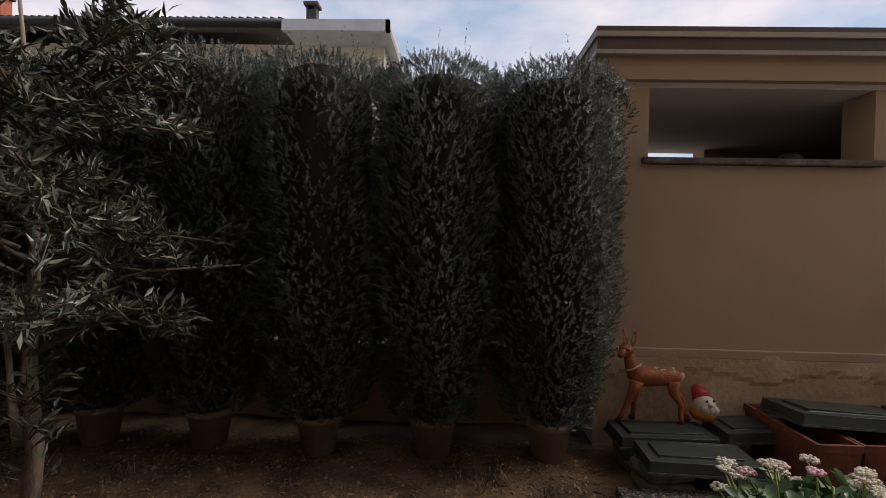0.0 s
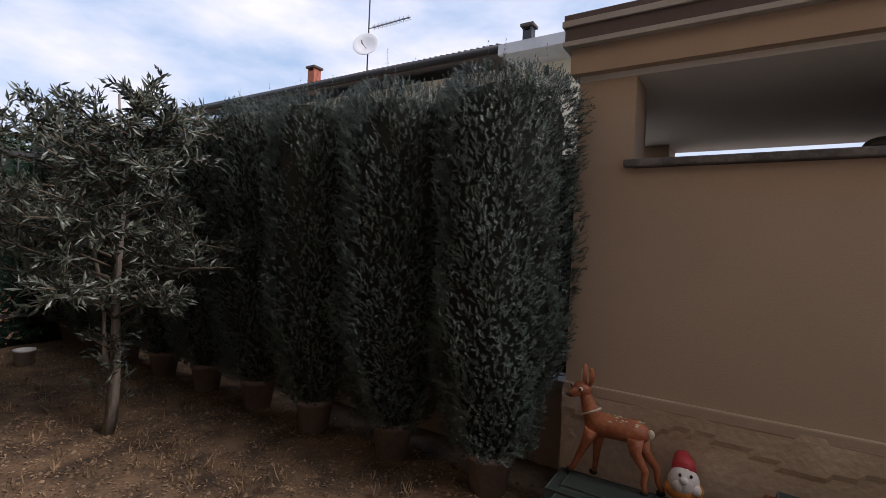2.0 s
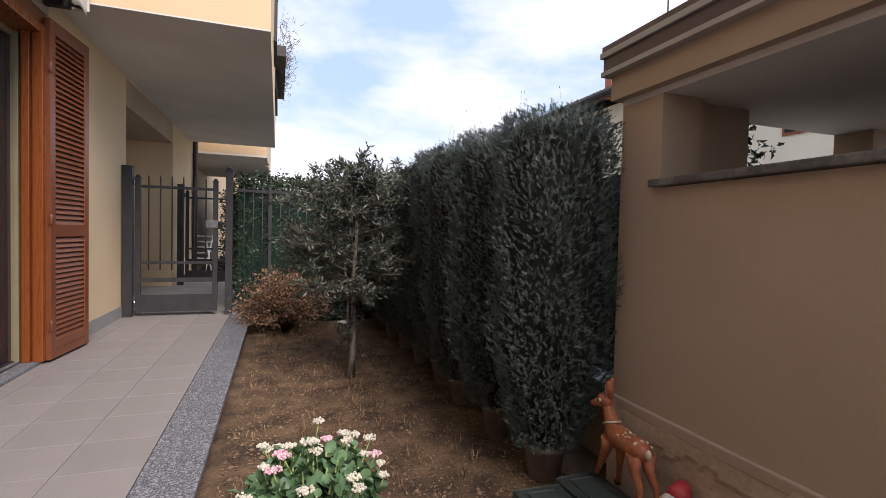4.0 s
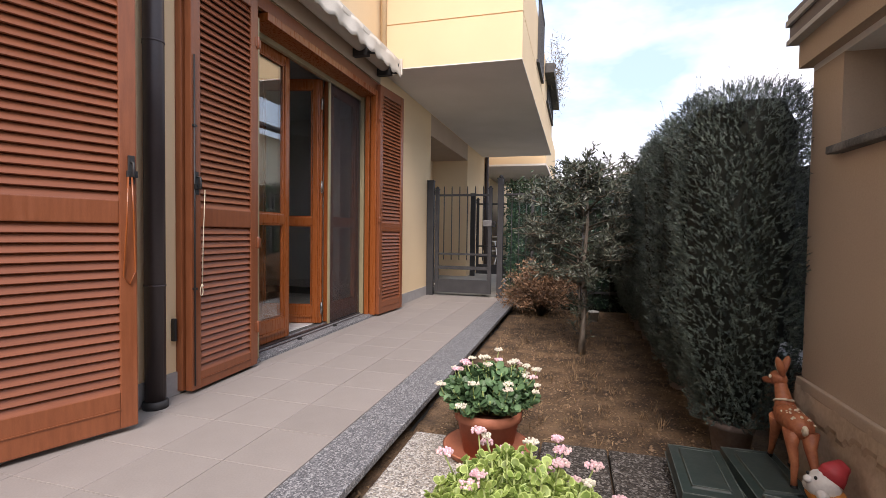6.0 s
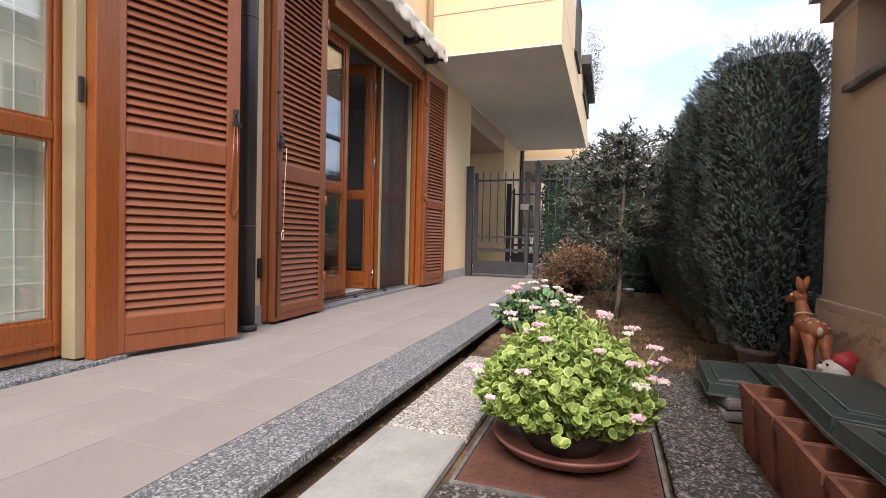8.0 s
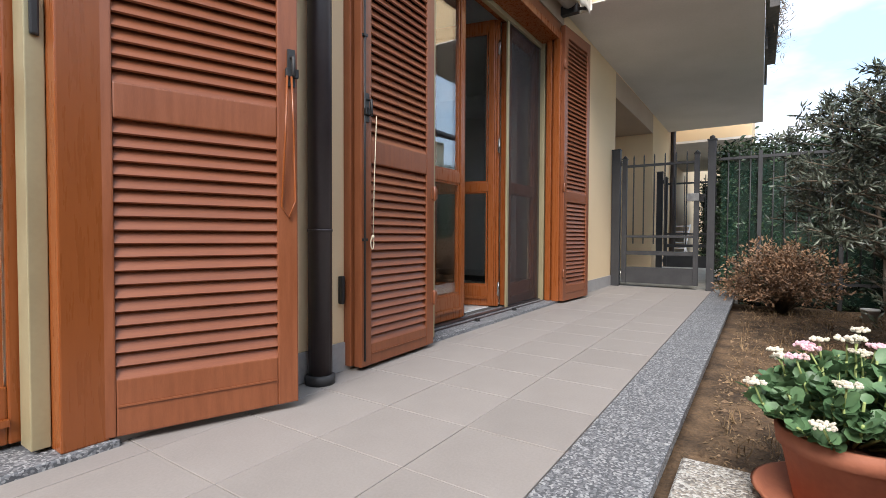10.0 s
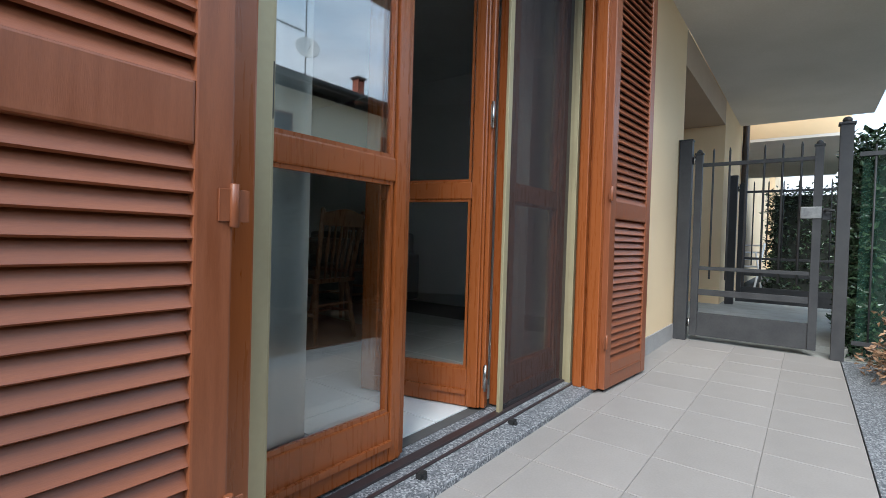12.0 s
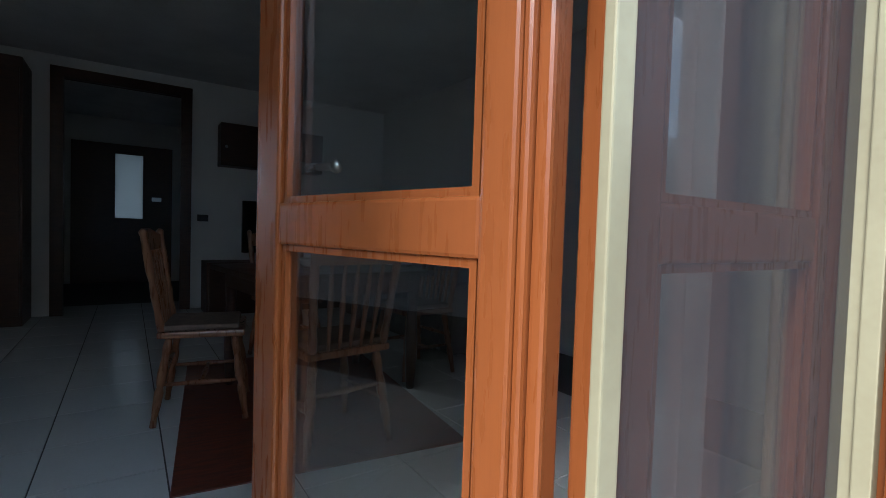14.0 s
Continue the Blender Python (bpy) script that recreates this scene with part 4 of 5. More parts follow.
solid("flower_pot", bm, M_WHITEPOT, "small empty white plastic flower pot on the soil", "flower pot", pose(-2.95, 1.72, -0.13) @ Matrix.Diagonal((0.78, 0.78, 0.85, 1)))


# ---- leafy screens behind the gate ----
def leafy_hedge(name, label, x0, x1, y0, y1, z0, z1, n, seed, size=0.06):
    r = np.random.default_rng(seed)
    h = thing(name, label, "hedge", pose(0, 0, 0))
    # block in the same shade colour, fills the hedge behind its leaves
    part("inner_growth", boxes((x0 + 0.08, x1 - 0.08, y0 + 0.08, y1 - 0.08, z0, z1 - 0.1)), M_SHADE_CORE, h)
    p = np.stack([r.uniform(x0, x1, n), r.uniform(y0, y1, n), r.uniform(z0, z1, n)], 1)
    side = r.integers(0, 4, n)
    p[side == 0, 0] = x1
    p[side == 1, 1] = y0
    p[side == 2, 1] = y1
    p[side == 3, 2] = z1
    p += r.normal(0, 0.05, (n, 3))
    d = unit(r, n)
    d[:, 2] = np.abs(d[:, 2]) * 0.6
    part("leaves", leaves("leaves", p, d, unit(r, n), size, size * 0.45, M_IVY, 0.2, 0.2, r), None, h)
    return h


leafy_hedge("laurel_hedge", "glossy green laurel hedge behind the fence", -5.0, -3.82, 0.55, 2.75, -0.18, 1.66, 11000, 3, 0.072)
leafy_hedge("laurel_hedge", "tall dark green hedge beyond the far gate", -17.0, -11.5, -0.45, 2.6, -0.18, 2.05, 9000, 4, 0.09)
# the last one is made up: it keeps light from leaking through the conifers
leafy_hedge("boundary_hedge", "low dark hedge added behind the conifers to block light", -8, 0.80, 2.95, 3.4, -0.18, 1.55, 6000, 6, 0.05)
bm = boxes((-7.5, 0.84, 2.62, 2.72, -0.2, 0.265))
solid("boundary_wall", bm, M_STUCCO2, "low rendered boundary wall behind the hedge", "wall", kind="structure")
solid("boundary_coping", bevelled(boxes((-7.5, 0.84, 2.59, 2.75, 0.265, 0.30)), 0.006), M_LIGHTGREY, "pale coping on the low boundary wall", "trim", kind="structure")
solid("driveway", boxes((-30, 0.8, 3.9, 12.5, -0.3, -0.165)), M_CONCRETE, "pale concrete driveway behind the hedge", "pavement", kind="structure")

# plants hanging over the balcony edge
rng = np.random.default_rng(9)
pb = thing("balcony_planter", "balcony flower box with straggling plants", "planter", pose(-6.6, 0.99, 3.75))
part("trough", bevelled(boxes((-1.3, 1.3, -0.08, 0.08, 0, 0.17)), 0.008), M_BLACKPOT, pb)
B = np.stack([rng.uniform(-1.3, 1.3, 500), rng.normal(0.08, 0.08, 500), rng.normal(0.3, 0.22, 500)], 1)
tg = part("trailing_growth", leaves("trailing_growth", B, unit(rng, 500) + np.array([0, 0, 0.6]), unit(rng, 500), 0.13, 0.012, M_TWIG, 0.1, 0.2, rng), None, pb)
tagged(tg, kind="stuff")
for x0, x1, z0, z1 in ((-4.6, -3.6, 3.35, 4.3), (-7.9, -5.9, 3.4, 4.0)):
    bm = boxes((x0, x1, 0.905, 0.945, z1 - 0.04, z1), (x0, x1, 0.905, 0.945, z0, z0 + 0.04))
    for i in range(round((x1 - x0) / 0.11)):
        box(bm, x0 + i * 0.11, x0 + i * 0.11 + 0.02, 0.91, 0.94, z0, z1)
    solid("balcony_grille", bm, M_STEEL, "dark iron planter holder on the balcony front", "grille")

# ---- houses beyond ----
hs = thing("neighbour_house", "cream two-storey house with a dark tiled roof", "house", pose(0, 0, -0.18))
part("wall", boxes((-21, -1.9, 13.0, 20, 0, 6.3)), M_CREAMWALL, hs)
bm = bmesh.new()
vs = [bm.verts.new(p) for p in ((-21.5, 12.0, 6.30), (-4.3, 12.0, 6.30), (-4.3, 16.5, 7.75), (-21.5, 16.5, 7.75), (-4.3, 21, 6.3), (-21.5, 21, 6.3), (-21.5, 12.0, 6.52), (-4.3, 12.0, 6.52), (-4.3, 16.5, 8.0), (-21.5, 16.5, 8.0), (-4.3, 21, 6.5), (-21.5, 21, 6.5))]
for f in ((0, 1, 7, 6), (6, 7, 8, 9), (9, 8, 10, 11), (0, 3, 2, 1), (3, 5, 4, 2), (1, 2, 8, 7), (2, 4, 10, 8), (0, 6, 9, 3), (3, 9, 11, 5), (4, 5, 11, 10)):
    bm.faces.new([vs[i] for i in f])
roof = part("roof", bm, M_ROOFTILE, hs)
for i in range(86):
    x = -21.4 + i * 0.2
    bm = bmesh.new()
    tube(bm, [(x, 11.97, 6.53), (x, 16.5, 8.01)], 0.055, 6)
    part("tile_row", bm, M_ROOFTILE, roof)
bm = bmesh.new()
tube(bm, [(-21.5, 11.9, 6.42), (-4.3, 11.9, 6.42)], 0.08, 10)
part("gutter", bm, M_BLACK, hs)
bm = boxes((-4.3, -1.6, 11.9, 20.5, 6.25, 6.30))
box(bm, -4.3, -1.6, 11.85, 12.0, 6.2, 6.48)
box(bm, -1.7, -1.6, 11.85, 20.5, 6.2, 6.48)
part("flat_roof_edge", bm, M_LIGHTGREY, hs, "pale grey flat roof edge")
for x in (-18, -14.5, -9, -5.5):
    w = part("window", boxes((x - 0.5, x + 0.5, 12.96, 12.995, 3.9, 5.4)), M_WOOD_S, hs)
    part("pane", boxes((x - 0.42, x + 0.42, 12.94, 12.955, 3.98, 5.32)), M_SCREEN_OFF, w)


def chimney(x, y, z0, z1, m, w=0.17):
    ch = part("chimney", bevelled(boxes((x - w, x + w, y - w, y + w, z0, z1 - 0.18)), 0.01), m, hs)
    part("cap", bevelled(boxes((x - w - 0.06, x + w + 0.06, y - w - 0.06, y + w + 0.06, z1 - 0.08, z1)), 0.01), M_ROOFTILE, ch)
    part("cap_posts", boxes((x - w, x - w + 0.05, y - w, y + w, z1 - 0.18, z1 - 0.08), (x + w - 0.05, x + w, y - w, y + w, z1 - 0.18, z1 - 0.08)), m, ch)


chimney(-12.45, 12.8, 6.5, 7.5, M_BRICKRED)
chimney(-3.76, 12.6, 6.3, 7.2, M_BLACK, 0.13)
an = thing("roof_aerial", "grey metal aerial mast with a white satellite dish", "aerial", pose(-10.0, 13.0, 6.6))
bm = bmesh.new()
tube(bm, [(0, 0, 0), (0, 0, 4.4)], 0.025, 8)
part("mast", bm, M_STEEL, an)
bm = bmesh.new()
tube(bm, [(0.0, 0, 1.75), (2.0, -0.25, 1.62)], 0.018, 6)
for i in range(9):
    x = 0.3 + i * 0.2
    tube(bm, [(x, -0.1 * x - 0.12, 1.75 - 0.065 * x), (x, -0.1 * x + 0.12, 1.75 - 0.065 * x)], 0.01, 5)
    tube(bm, [(x, -0.12 * x, 1.65 - 0.065 * x), (x, -0.12 * x, 1.85 - 0.065 * x)], 0.01, 5)
part("yagi", bm, M_STEEL, an)
bm = bmesh.new()
for k in range(4):
    tube(bm, [(-0.3, 0, 2.9 + 0.3 * k), (0.35, 0, 2.95 + 0.3 * k)], 0.012, 5)
part("upper_aerial", bm, M_STEEL, an)
bm = bmesh.new()
prof = [(0.0, 0.0), (0.15, 0.012), (0.3, 0.05), (0.45, 0.11), (0.46, 0.115), (0.44, 0.125), (0.3, 0.07), (0.0, 0.02)]
lathe(bm, prof, (0, 0, 0), 24)
part("dish", bm, M_WHITE, an, "white satellite dish", pose(0.02, -0.1, 1.1, 72, 0, 25))
bm = bmesh.new()
tube(bm, [(0.05, -0.12, 1.0), (0.22, -0.55, 1.0), (0.2, -0.55, 1.1)], 0.02, 6)
part("feed_arm", bm, M_STEEL, an)

rh = thing("row_house", "pale yellow house farther along the path with a balcony", "house", pose(0, 0, -0.18))
part("wall", boxes((-30, -24.2, -8, -1.0, 0, 7)), M_STUCCO, rh)
part("balcony", boxes((-14.5, -9.3, -1.2, 0.72, 2.95, 4.1)), M_STUCCO, rh)
part("balcony_soffit", boxes((-14.5, -9.3, -1.2, 0.72, 2.9, 2.949)), M_SOFFIT, rh)
sd = thing("house_door", "dark brown wooden shutter door beside the path", "door", pose(-8.42, -1.19, 0.0))
part("panel", bevelled(boxes((-1.6, -0.1, -0.01, 0.04, 0.05, 2.35)), 0.006), M_WOOD_S, sd)
for i in range(26):
    part("slat", boxes((-1.5, -0.2, 0.04, 0.055, 0.2 + i * 0.08, 0.255 + i * 0.08)), M_SLAT, sd)
rs = thing("roller_shutter", "pale beige roller shutter in the porch recess", "shutter", pose(-5.2, -1.448, 0.0))
for i in range(40):
    part("slat", boxes((-0.9, 0.9, 0.0, 0.022, 0.1 + i * 0.055, 0.15 + i * 0.055)), M_STUCCO2, rs)
fc = thing("folding_chair", "white folding garden chair leaning by the wall", "chair", pose(-9.0, -0.55, 0.05, 0, 0, -20))
for sgn in (-1, 1):
    for q0, q1 in (((0.35, 0.0), (0.0, 0.85)), ((0.05, 0.0), (0.3, 0.7))):
        bm = bmesh.new()
        tube(bm, [(q0[0], 0.2 * sgn, q0[1]), (q1[0], 0.2 * sgn, q1[1])], 0.016, 8)
        part("leg", bm, M_WHITE, fc)
for i in range(5):
    part("slat", boxes((0.02 + 0.05 * i, 0.05 + 0.05 * i, -0.2, 0.2, 0.80 - 0.12 * i, 0.83 - 0.12 * i)), M_WHITE, fc)
bm = bmesh.new()
tube(bm, [(0, 0, 0), (0, 0, 2.9)], 0.05, 14)
solid("downpipe", bm, M_PIPE, "dark brown downpipe at the porch corner", "downpipe", pose(-8.33, -0.64, 0.0))

# ---- paving, kerb and things on the ground ----
plate = thing("manhole_cover", "rusty brown chequered steel cover plate", "cover plate", pose(1.985, 1.345, -0.115))
part("plate", bevelled(boxes((-0.295, 0.295, -0.285, 0.285, 0, 0.013)), 0.004), M_RUST, plate)
part("rim", boxes((-0.31, -0.298, -0.30, 0.30, 0, 0.012), (0.298, 0.31, -0.30, 0.30, 0, 0.012), (-0.298, 0.298, -0.30, -0.288, 0, 0.012), (-0.298, 0.298, 0.288, 0.30, 0, 0.012)), M_STONE, plate)
bm = bmesh.new()
for i in range(17):
    for k in range(17):
        x, y = -0.27 + i * 0.0335, -0.26 + k * 0.0325
        fs = box(bm, x - 0.011, x + 0.011, y - 0.0035, y + 0.0035, 0.0128, 0.0155)
        vs = list({v for f in fs for v in f.verts})
        bmesh.ops.rotate(bm, verts=vs, cent=(x, y, 0), matrix=Euler((0, 0, radians(45 if (i + k) % 2 else -45))).to_matrix())
part("tread_pattern", bm, M_RUST, plate)


def dome_plant(parent, rng, n_stems, radius, z0, height, leaf_len, leaf_w, material, centre, n_leaf, flowers, pinkness, head, edge=None):
    B, D, U = [], [], []
    tips = []
    bm = bmesh.new()
    for i in range(n_stems):
        a = i * 2.39996
        f = math.sqrt((i + 0.5) / n_stems)
        el = math.acos(min(1, f * 0.98))
        tip = Vector((radius * f * math.cos(a), radius * f * math.sin(a), z0 + height * math.sin(el) * rng.uniform(0.86, 1.08))) + Vector(rng.normal(0, 0.012, 3))
        root = Vector((tip.x * 0.3, tip.y * 0.3, z0 - 0.02))
        mid = root.lerp(tip, 0.55) + Vector((tip.x * 0.12, tip.y * 0.12, 0.0))
        tube(bm, [root, mid, tip], [0.0045, 0.004, 0.003], 5)
        tips.append((tip, (tip - mid).normalized()))
        for j in range(n_leaf):
            t = rng.uniform(0.35, 1.0)
            q = mid.lerp(tip, t * 2 - 1) if t > 0.5 else root.lerp(mid, t * 2)
            aa = j * 2.4 + rng.uniform(-0.3, 0.3)
            d = Vector((math.cos(aa), math.sin(aa), rng.uniform(-0.2, 0.85)))
            out = Vector((tip.x, tip.y, 0.12)).normalized()
            B.append(tuple(q))
            D.append(tuple(d + out * 0.5))
            U.append((rng.normal(0, 0.35) + out.x * 0.75, rng.normal(0, 0.35) + out.y * 0.75, 0.9))
    part("stalkwork", bm, M_STEM, parent)
    B, D, U = np.array(B), np.array(D), np.array(U)
    n = len(B)
    d = D / np.linalg.norm(D, axis=1)[:, None]
    s = np.cross(d, U)
    s /= np.linalg.norm(s, axis=1)[:, None]
    u = np.cross(s, d)
    L = (leaf_len * rng.uniform(0.6, 1.2, n))[:, None]
    W = (leaf_w * rng.uniform(0.7, 1.15, n))[:, None]
    cols = [B, B + d * L * 0.30 + s * W * 0.42 + u * L * 0.06, B + d * L * 0.68 + s * W * 0.5 + u * L * 0.12, B + d * L * 0.97 + s * W * 0.2 + u * L * 0.05,
            B + d * L * 0.97 - s * W * 0.2 + u * L * 0.05, B + d * L * 0.68 - s * W * 0.5 + u * L * 0.12, B + d * L * 0.30 - s * W * 0.42 + u * L * 0.06, B + d * L * 0.55 + u * L * 0.0]
    inner = [cols[7] + (c - cols[7]) * 0.80 - u * L * 0.012 for c in cols[:7]]
    v = np.stack(cols + inner, 1).reshape(-1, 3)
    i = np.arange(n)[:, None] * 15
    f = [tuple(row) for row in np.concatenate([i + np.array([[8 + a, 8 + (a + 1) % 7, 7]]) for a in range(7)], 0)]
    f += [tuple(row) for row in np.concatenate([i + np.array([[a, (a + 1) % 7, 8 + (a + 1) % 7, 8 + a]]) for a in range(7)], 0)]
    me = strips("foliage", v, f, [material, edge or material], True)
    me.polygons.foreach_set("material_index", [0] * (7 * n) + [1] * (7 * n))
    part("foliage", me, None, parent)
    order = [k for k in range(n_stems)]
    picks = [order[int(k)] for k in rng.choice(n_stems, flowers, replace=False)]
    for c, k in enumerate(picks):
        tip, up = tips[k]
        top = tip + Vector((tip.x * 0.12, tip.y * 0.12, 0.045)) + Vector(rng.normal(0, 0.006, 3))
        b2 = bmesh.new()
        tube(b2, [tip, top], [0.0028, 0.0024], 5)
        R = head * rng.uniform(0.6, 1.1)
        for j in range(44):
            rr, aa = R * math.sqrt(rng.uniform(0, 1)), rng.uniform(0, 6.28)
            c0 = top + Vector((rr * math.cos(aa), rr * math.sin(aa), 0.012 - 3.5 * rr * rr + rng.normal(0, 0.002)))
            sz = rng.uniform(0.0035, 0.0055)
            got = bmesh.ops.create_icosphere(b2, subdivisions=1, radius=sz, matrix=Matrix.Translation(c0))
            for vv in got["verts"]:
                for ff in vv.link_faces:
                    ff.material_index = 1
        part("flower_head", mesh_of("flower_head", b2, [M_STEM, M_PINK if rng.uniform() < pinkness else M_CREAM]), None, parent)


rng = np.random.default_rng(31)
sedum = thing("potted_plant", "bright green stonecrop with pink flower heads in a black pot", "potted plant", pose(1.985, 1.345, -0.101))
bm = bmesh.new()
lathe(bm, [(0.0, 0.02), (0.15, 0.02), (0.205, 0.035), (0.232, 0.062), (0.238, 0.072), (0.230, 0.074), (0.20, 0.047), (0.14, 0.034), (0.0, 0.034)], (0, 0, 0), 40)
part("saucer", bm, M_SAUCER, sedum, "brown plastic saucer")
for a in (20, 140, 260):
    bm = bmesh.new()
    tube(bm, [(0.14 * math.cos(radians(a)), 0.14 * math.sin(radians(a)), 0.0), (0.14 * math.cos(radians(a)), 0.14 * math.sin(radians(a)), 0.022)], 0.014, 10)
    part("foot", bm, M_BLACKPOT, sedum)
bm = bmesh.new()
lathe(bm, [(0.0, 0.036), (0.12, 0.036), (0.165, 0.10), (0.172, 0.135), (0.178, 0.137), (0.178, 0.15), (0.165, 0.15), (0.16, 0.12), (0.0, 0.12)], (0, 0, 0), 36)
part("pot", bm, M_BLACKPOT, sedum, "black plastic bowl")
dome_plant(sedum, rng, 380, 0.285, 0.105, 0.325, 0.029, 0.0265, M_SEDUM, (0, 0), 26, 34, 0.75, 0.024, M_SEDUM_EDGE)
gera = thing("potted_plant", "dark green stonecrop with pale flower heads in terracotta", "potted plant", pose(1.03, 1.105, -0.095))
bm = bmesh.new()
lathe(bm, [(0.0, 0.0), (0.15, 0.0), (0.19, 0.015), (0.205, 0.045), (0.212, 0.047), (0.200, 0.05), (0.18, 0.02), (0.0, 0.012)], (0, 0, 0), 36)
part("saucer", bm, M_TERRA, gera)
bm = bmesh.new()
lathe(bm, [(0.0, 0.014), (0.112, 0.014), (0.146, 0.175), (0.157, 0.177), (0.161, 0.222), (0.150, 0.224), (0.145, 0.195), (0.0, 0.195)], (0, 0, 0), 36)
part("pot", bm, M_TERRA, gera, "smooth terracotta pot")
dome_plant(gera, rng, 110, 0.225, 0.228, 0.175, 0.040, 0.033, M_PLANT, (0, 0), 17, 30, 0.3, 0.025)


def trough(m):
    t = thing("planter_trough", "old terracotta planter trough with a thick rim", "planter", m, group="row of planter troughs")
    bm = bmesh.new()
    w, l, h = 0.088, 0.24, 0.225
    rows = [(w - 0.02, l - 0.02, 0.0), (w - 0.004, l - 0.004, h - 0.03), (w, l, h - 0.03), (w, l, h), (w - 0.014, l - 0.014, h), (w - 0.018, l - 0.018, 0.08)]
    rings = [[bm.verts.new((sx * a, sy * b, z)) for sx, sy in ((-1, -1), (1, -1), (1, 1), (-1, 1))] for a, b, z in rows]
    for p, q in zip(rings, rings[1:]):
        for k in range(4):
            bm.faces.new((p[k], p[(k + 1) % 4], q[(k + 1) % 4], q[k]))
    bm.faces.new(rings[0])
    bm.faces.new(rings[-1])
    part("body", bm, M_TERRA_D, t)
    part("soil", boxes((-w + 0.02, w - 0.02, -l + 0.02, l - 0.02, 0.09, 0.14)), M_SOIL, t)
    return t


t0 = trough(pose(1.70, 2.165, -0.125))
for i in range(1, 6):
    copy_thing(t0, pose(1.70 + 0.181 * i, 2.165 + 0.004 * (i % 3), -0.125, 0, 0, (i % 3) - 1))


def lid(m, label):
    t = thing("plastic_lid", label, "lid", m, group="dark green plastic lids")
    bm = bmesh.new()
    rows = [(0.215, 0.108, 0.0), (0.208, 0.101, 0.045), (0.165, 0.066, 0.045), (0.158, 0.060, 0.056)]
    rings = [[bm.verts.new((sx * a, sy * b, z)) for sx, sy in ((-1, -1), (1, -1), (1, 1), (-1, 1))] for a, b, z in rows]
    for p, q in zip(rings, rings[1:]):
        for k in range(4):
            bm.faces.new((p[k], p[(k + 1) % 4], q[(k + 1) % 4], q[k]))
    bm.faces.new(rings[0])
    bm.faces.new(rings[-1])
    part("cover", bevelled(bm, 0.004, 2), M_LID, t)
    part("edge_trim", boxes((-0.218, 0.218, -0.111, -0.108, -0.004, 0.006), (-0.218, 0.218, 0.108, 0.111, -0.004, 0.006), (-0.221, -0.218, -0.111, 0.111, -0.004, 0.006), (0.218, 0.221, -0.111, 0.111, -0.004, 0.006)), M_LIDEDGE, t)
    for a, b, z in ((0.160, 0.062, 0.0545), (0.207, 0.100, 0.0445)):
        for p, q in (((-a, -b), (a, -b)), ((a, -b), (a, b)), ((a, b), (-a, b)), ((-a, b), (-a, -b))):
            bm = bmesh.new()
            tube(bm, [(*p, z), (*q, z)], 0.0022, 6)
            part("bead", bm, M_LIDEDGE, t)
    return t


lid(pose(1.175, 1.985, -0.018, 0, 0, -3), "dark green plastic lid on flat stones")
lid(pose(1.135, 2.215, -0.016, 0, 0, 1), "dark green plastic lid under the deer figure")
lid(pose(1.88, 2.16, 0.118, -5, 2, -2) @ Matrix.Diagonal((1.18, 1.38, 1.0, 1)), "dusty green plastic lid lying on the troughs")
lid(pose(2.41, 2.15, 0.118, -5, -1, 1) @ Matrix.Diagonal((1.18, 1.38, 1.0, 1)), "dusty green plastic lid lying on the troughs")
lid(pose(1.62, 2.285, 0.0, 0, -3, 2), "dark green plastic lid against the wall")
for x, y, w in ((1.05, 2.0, 0.16), (1.3, 1.99, 0.15), (1.05, 2.2, 0.17), (1.29, 2.22, 0.16), (1.47, 2.28, 0.1), (1.73, 2.3, 0.04)):
    if w < 0.05:
        continue
    for k in range(2):
        bm = boxes((-w / 1.6, w / 1.6, -0.08, 0.08, 0, 0.052 if y < 2.25 else 0.058))
        bevelled(bm, 0.018, 2)
        for v in bm.verts:
            v.co += 0.008 * noise.noise_vector(v.co * 9 + Vector((x * 7, k, y)))
        solid("flat_stone", bm, M_STONE, "rough grey flat stone stacked under a lid", "stone", pose(x, y, -0.125 + 0.053 * k, 0, 0, 15 * k), group="stones under the lids")

# broad-leaved plant beside the troughs
fp = thing("potted_plant", "tall potted plant with broad glossy dark green leaves", "potted plant", pose(3.02, 2.02, -0.125))
bm = bmesh.new()
lathe(bm, [(0.0, 0.0), (0.10, 0.0), (0.135, 0.22), (0.145, 0.22), (0.145, 0.25), (0.13, 0.25), (0.125, 0.21), (0.0, 0.21)], (0, 0, 0), 28)
part("pot", bm, M_TERRA_D, fp)
bm = bmesh.new()
tube(bm, [(0, 0, 0.2), (0.01, 0.0, 0.7), (-0.01, -0.01, 1.2)], [0.012, 0.009, 0.005], 8)
part("stem", bm, M_TWIG, fp)
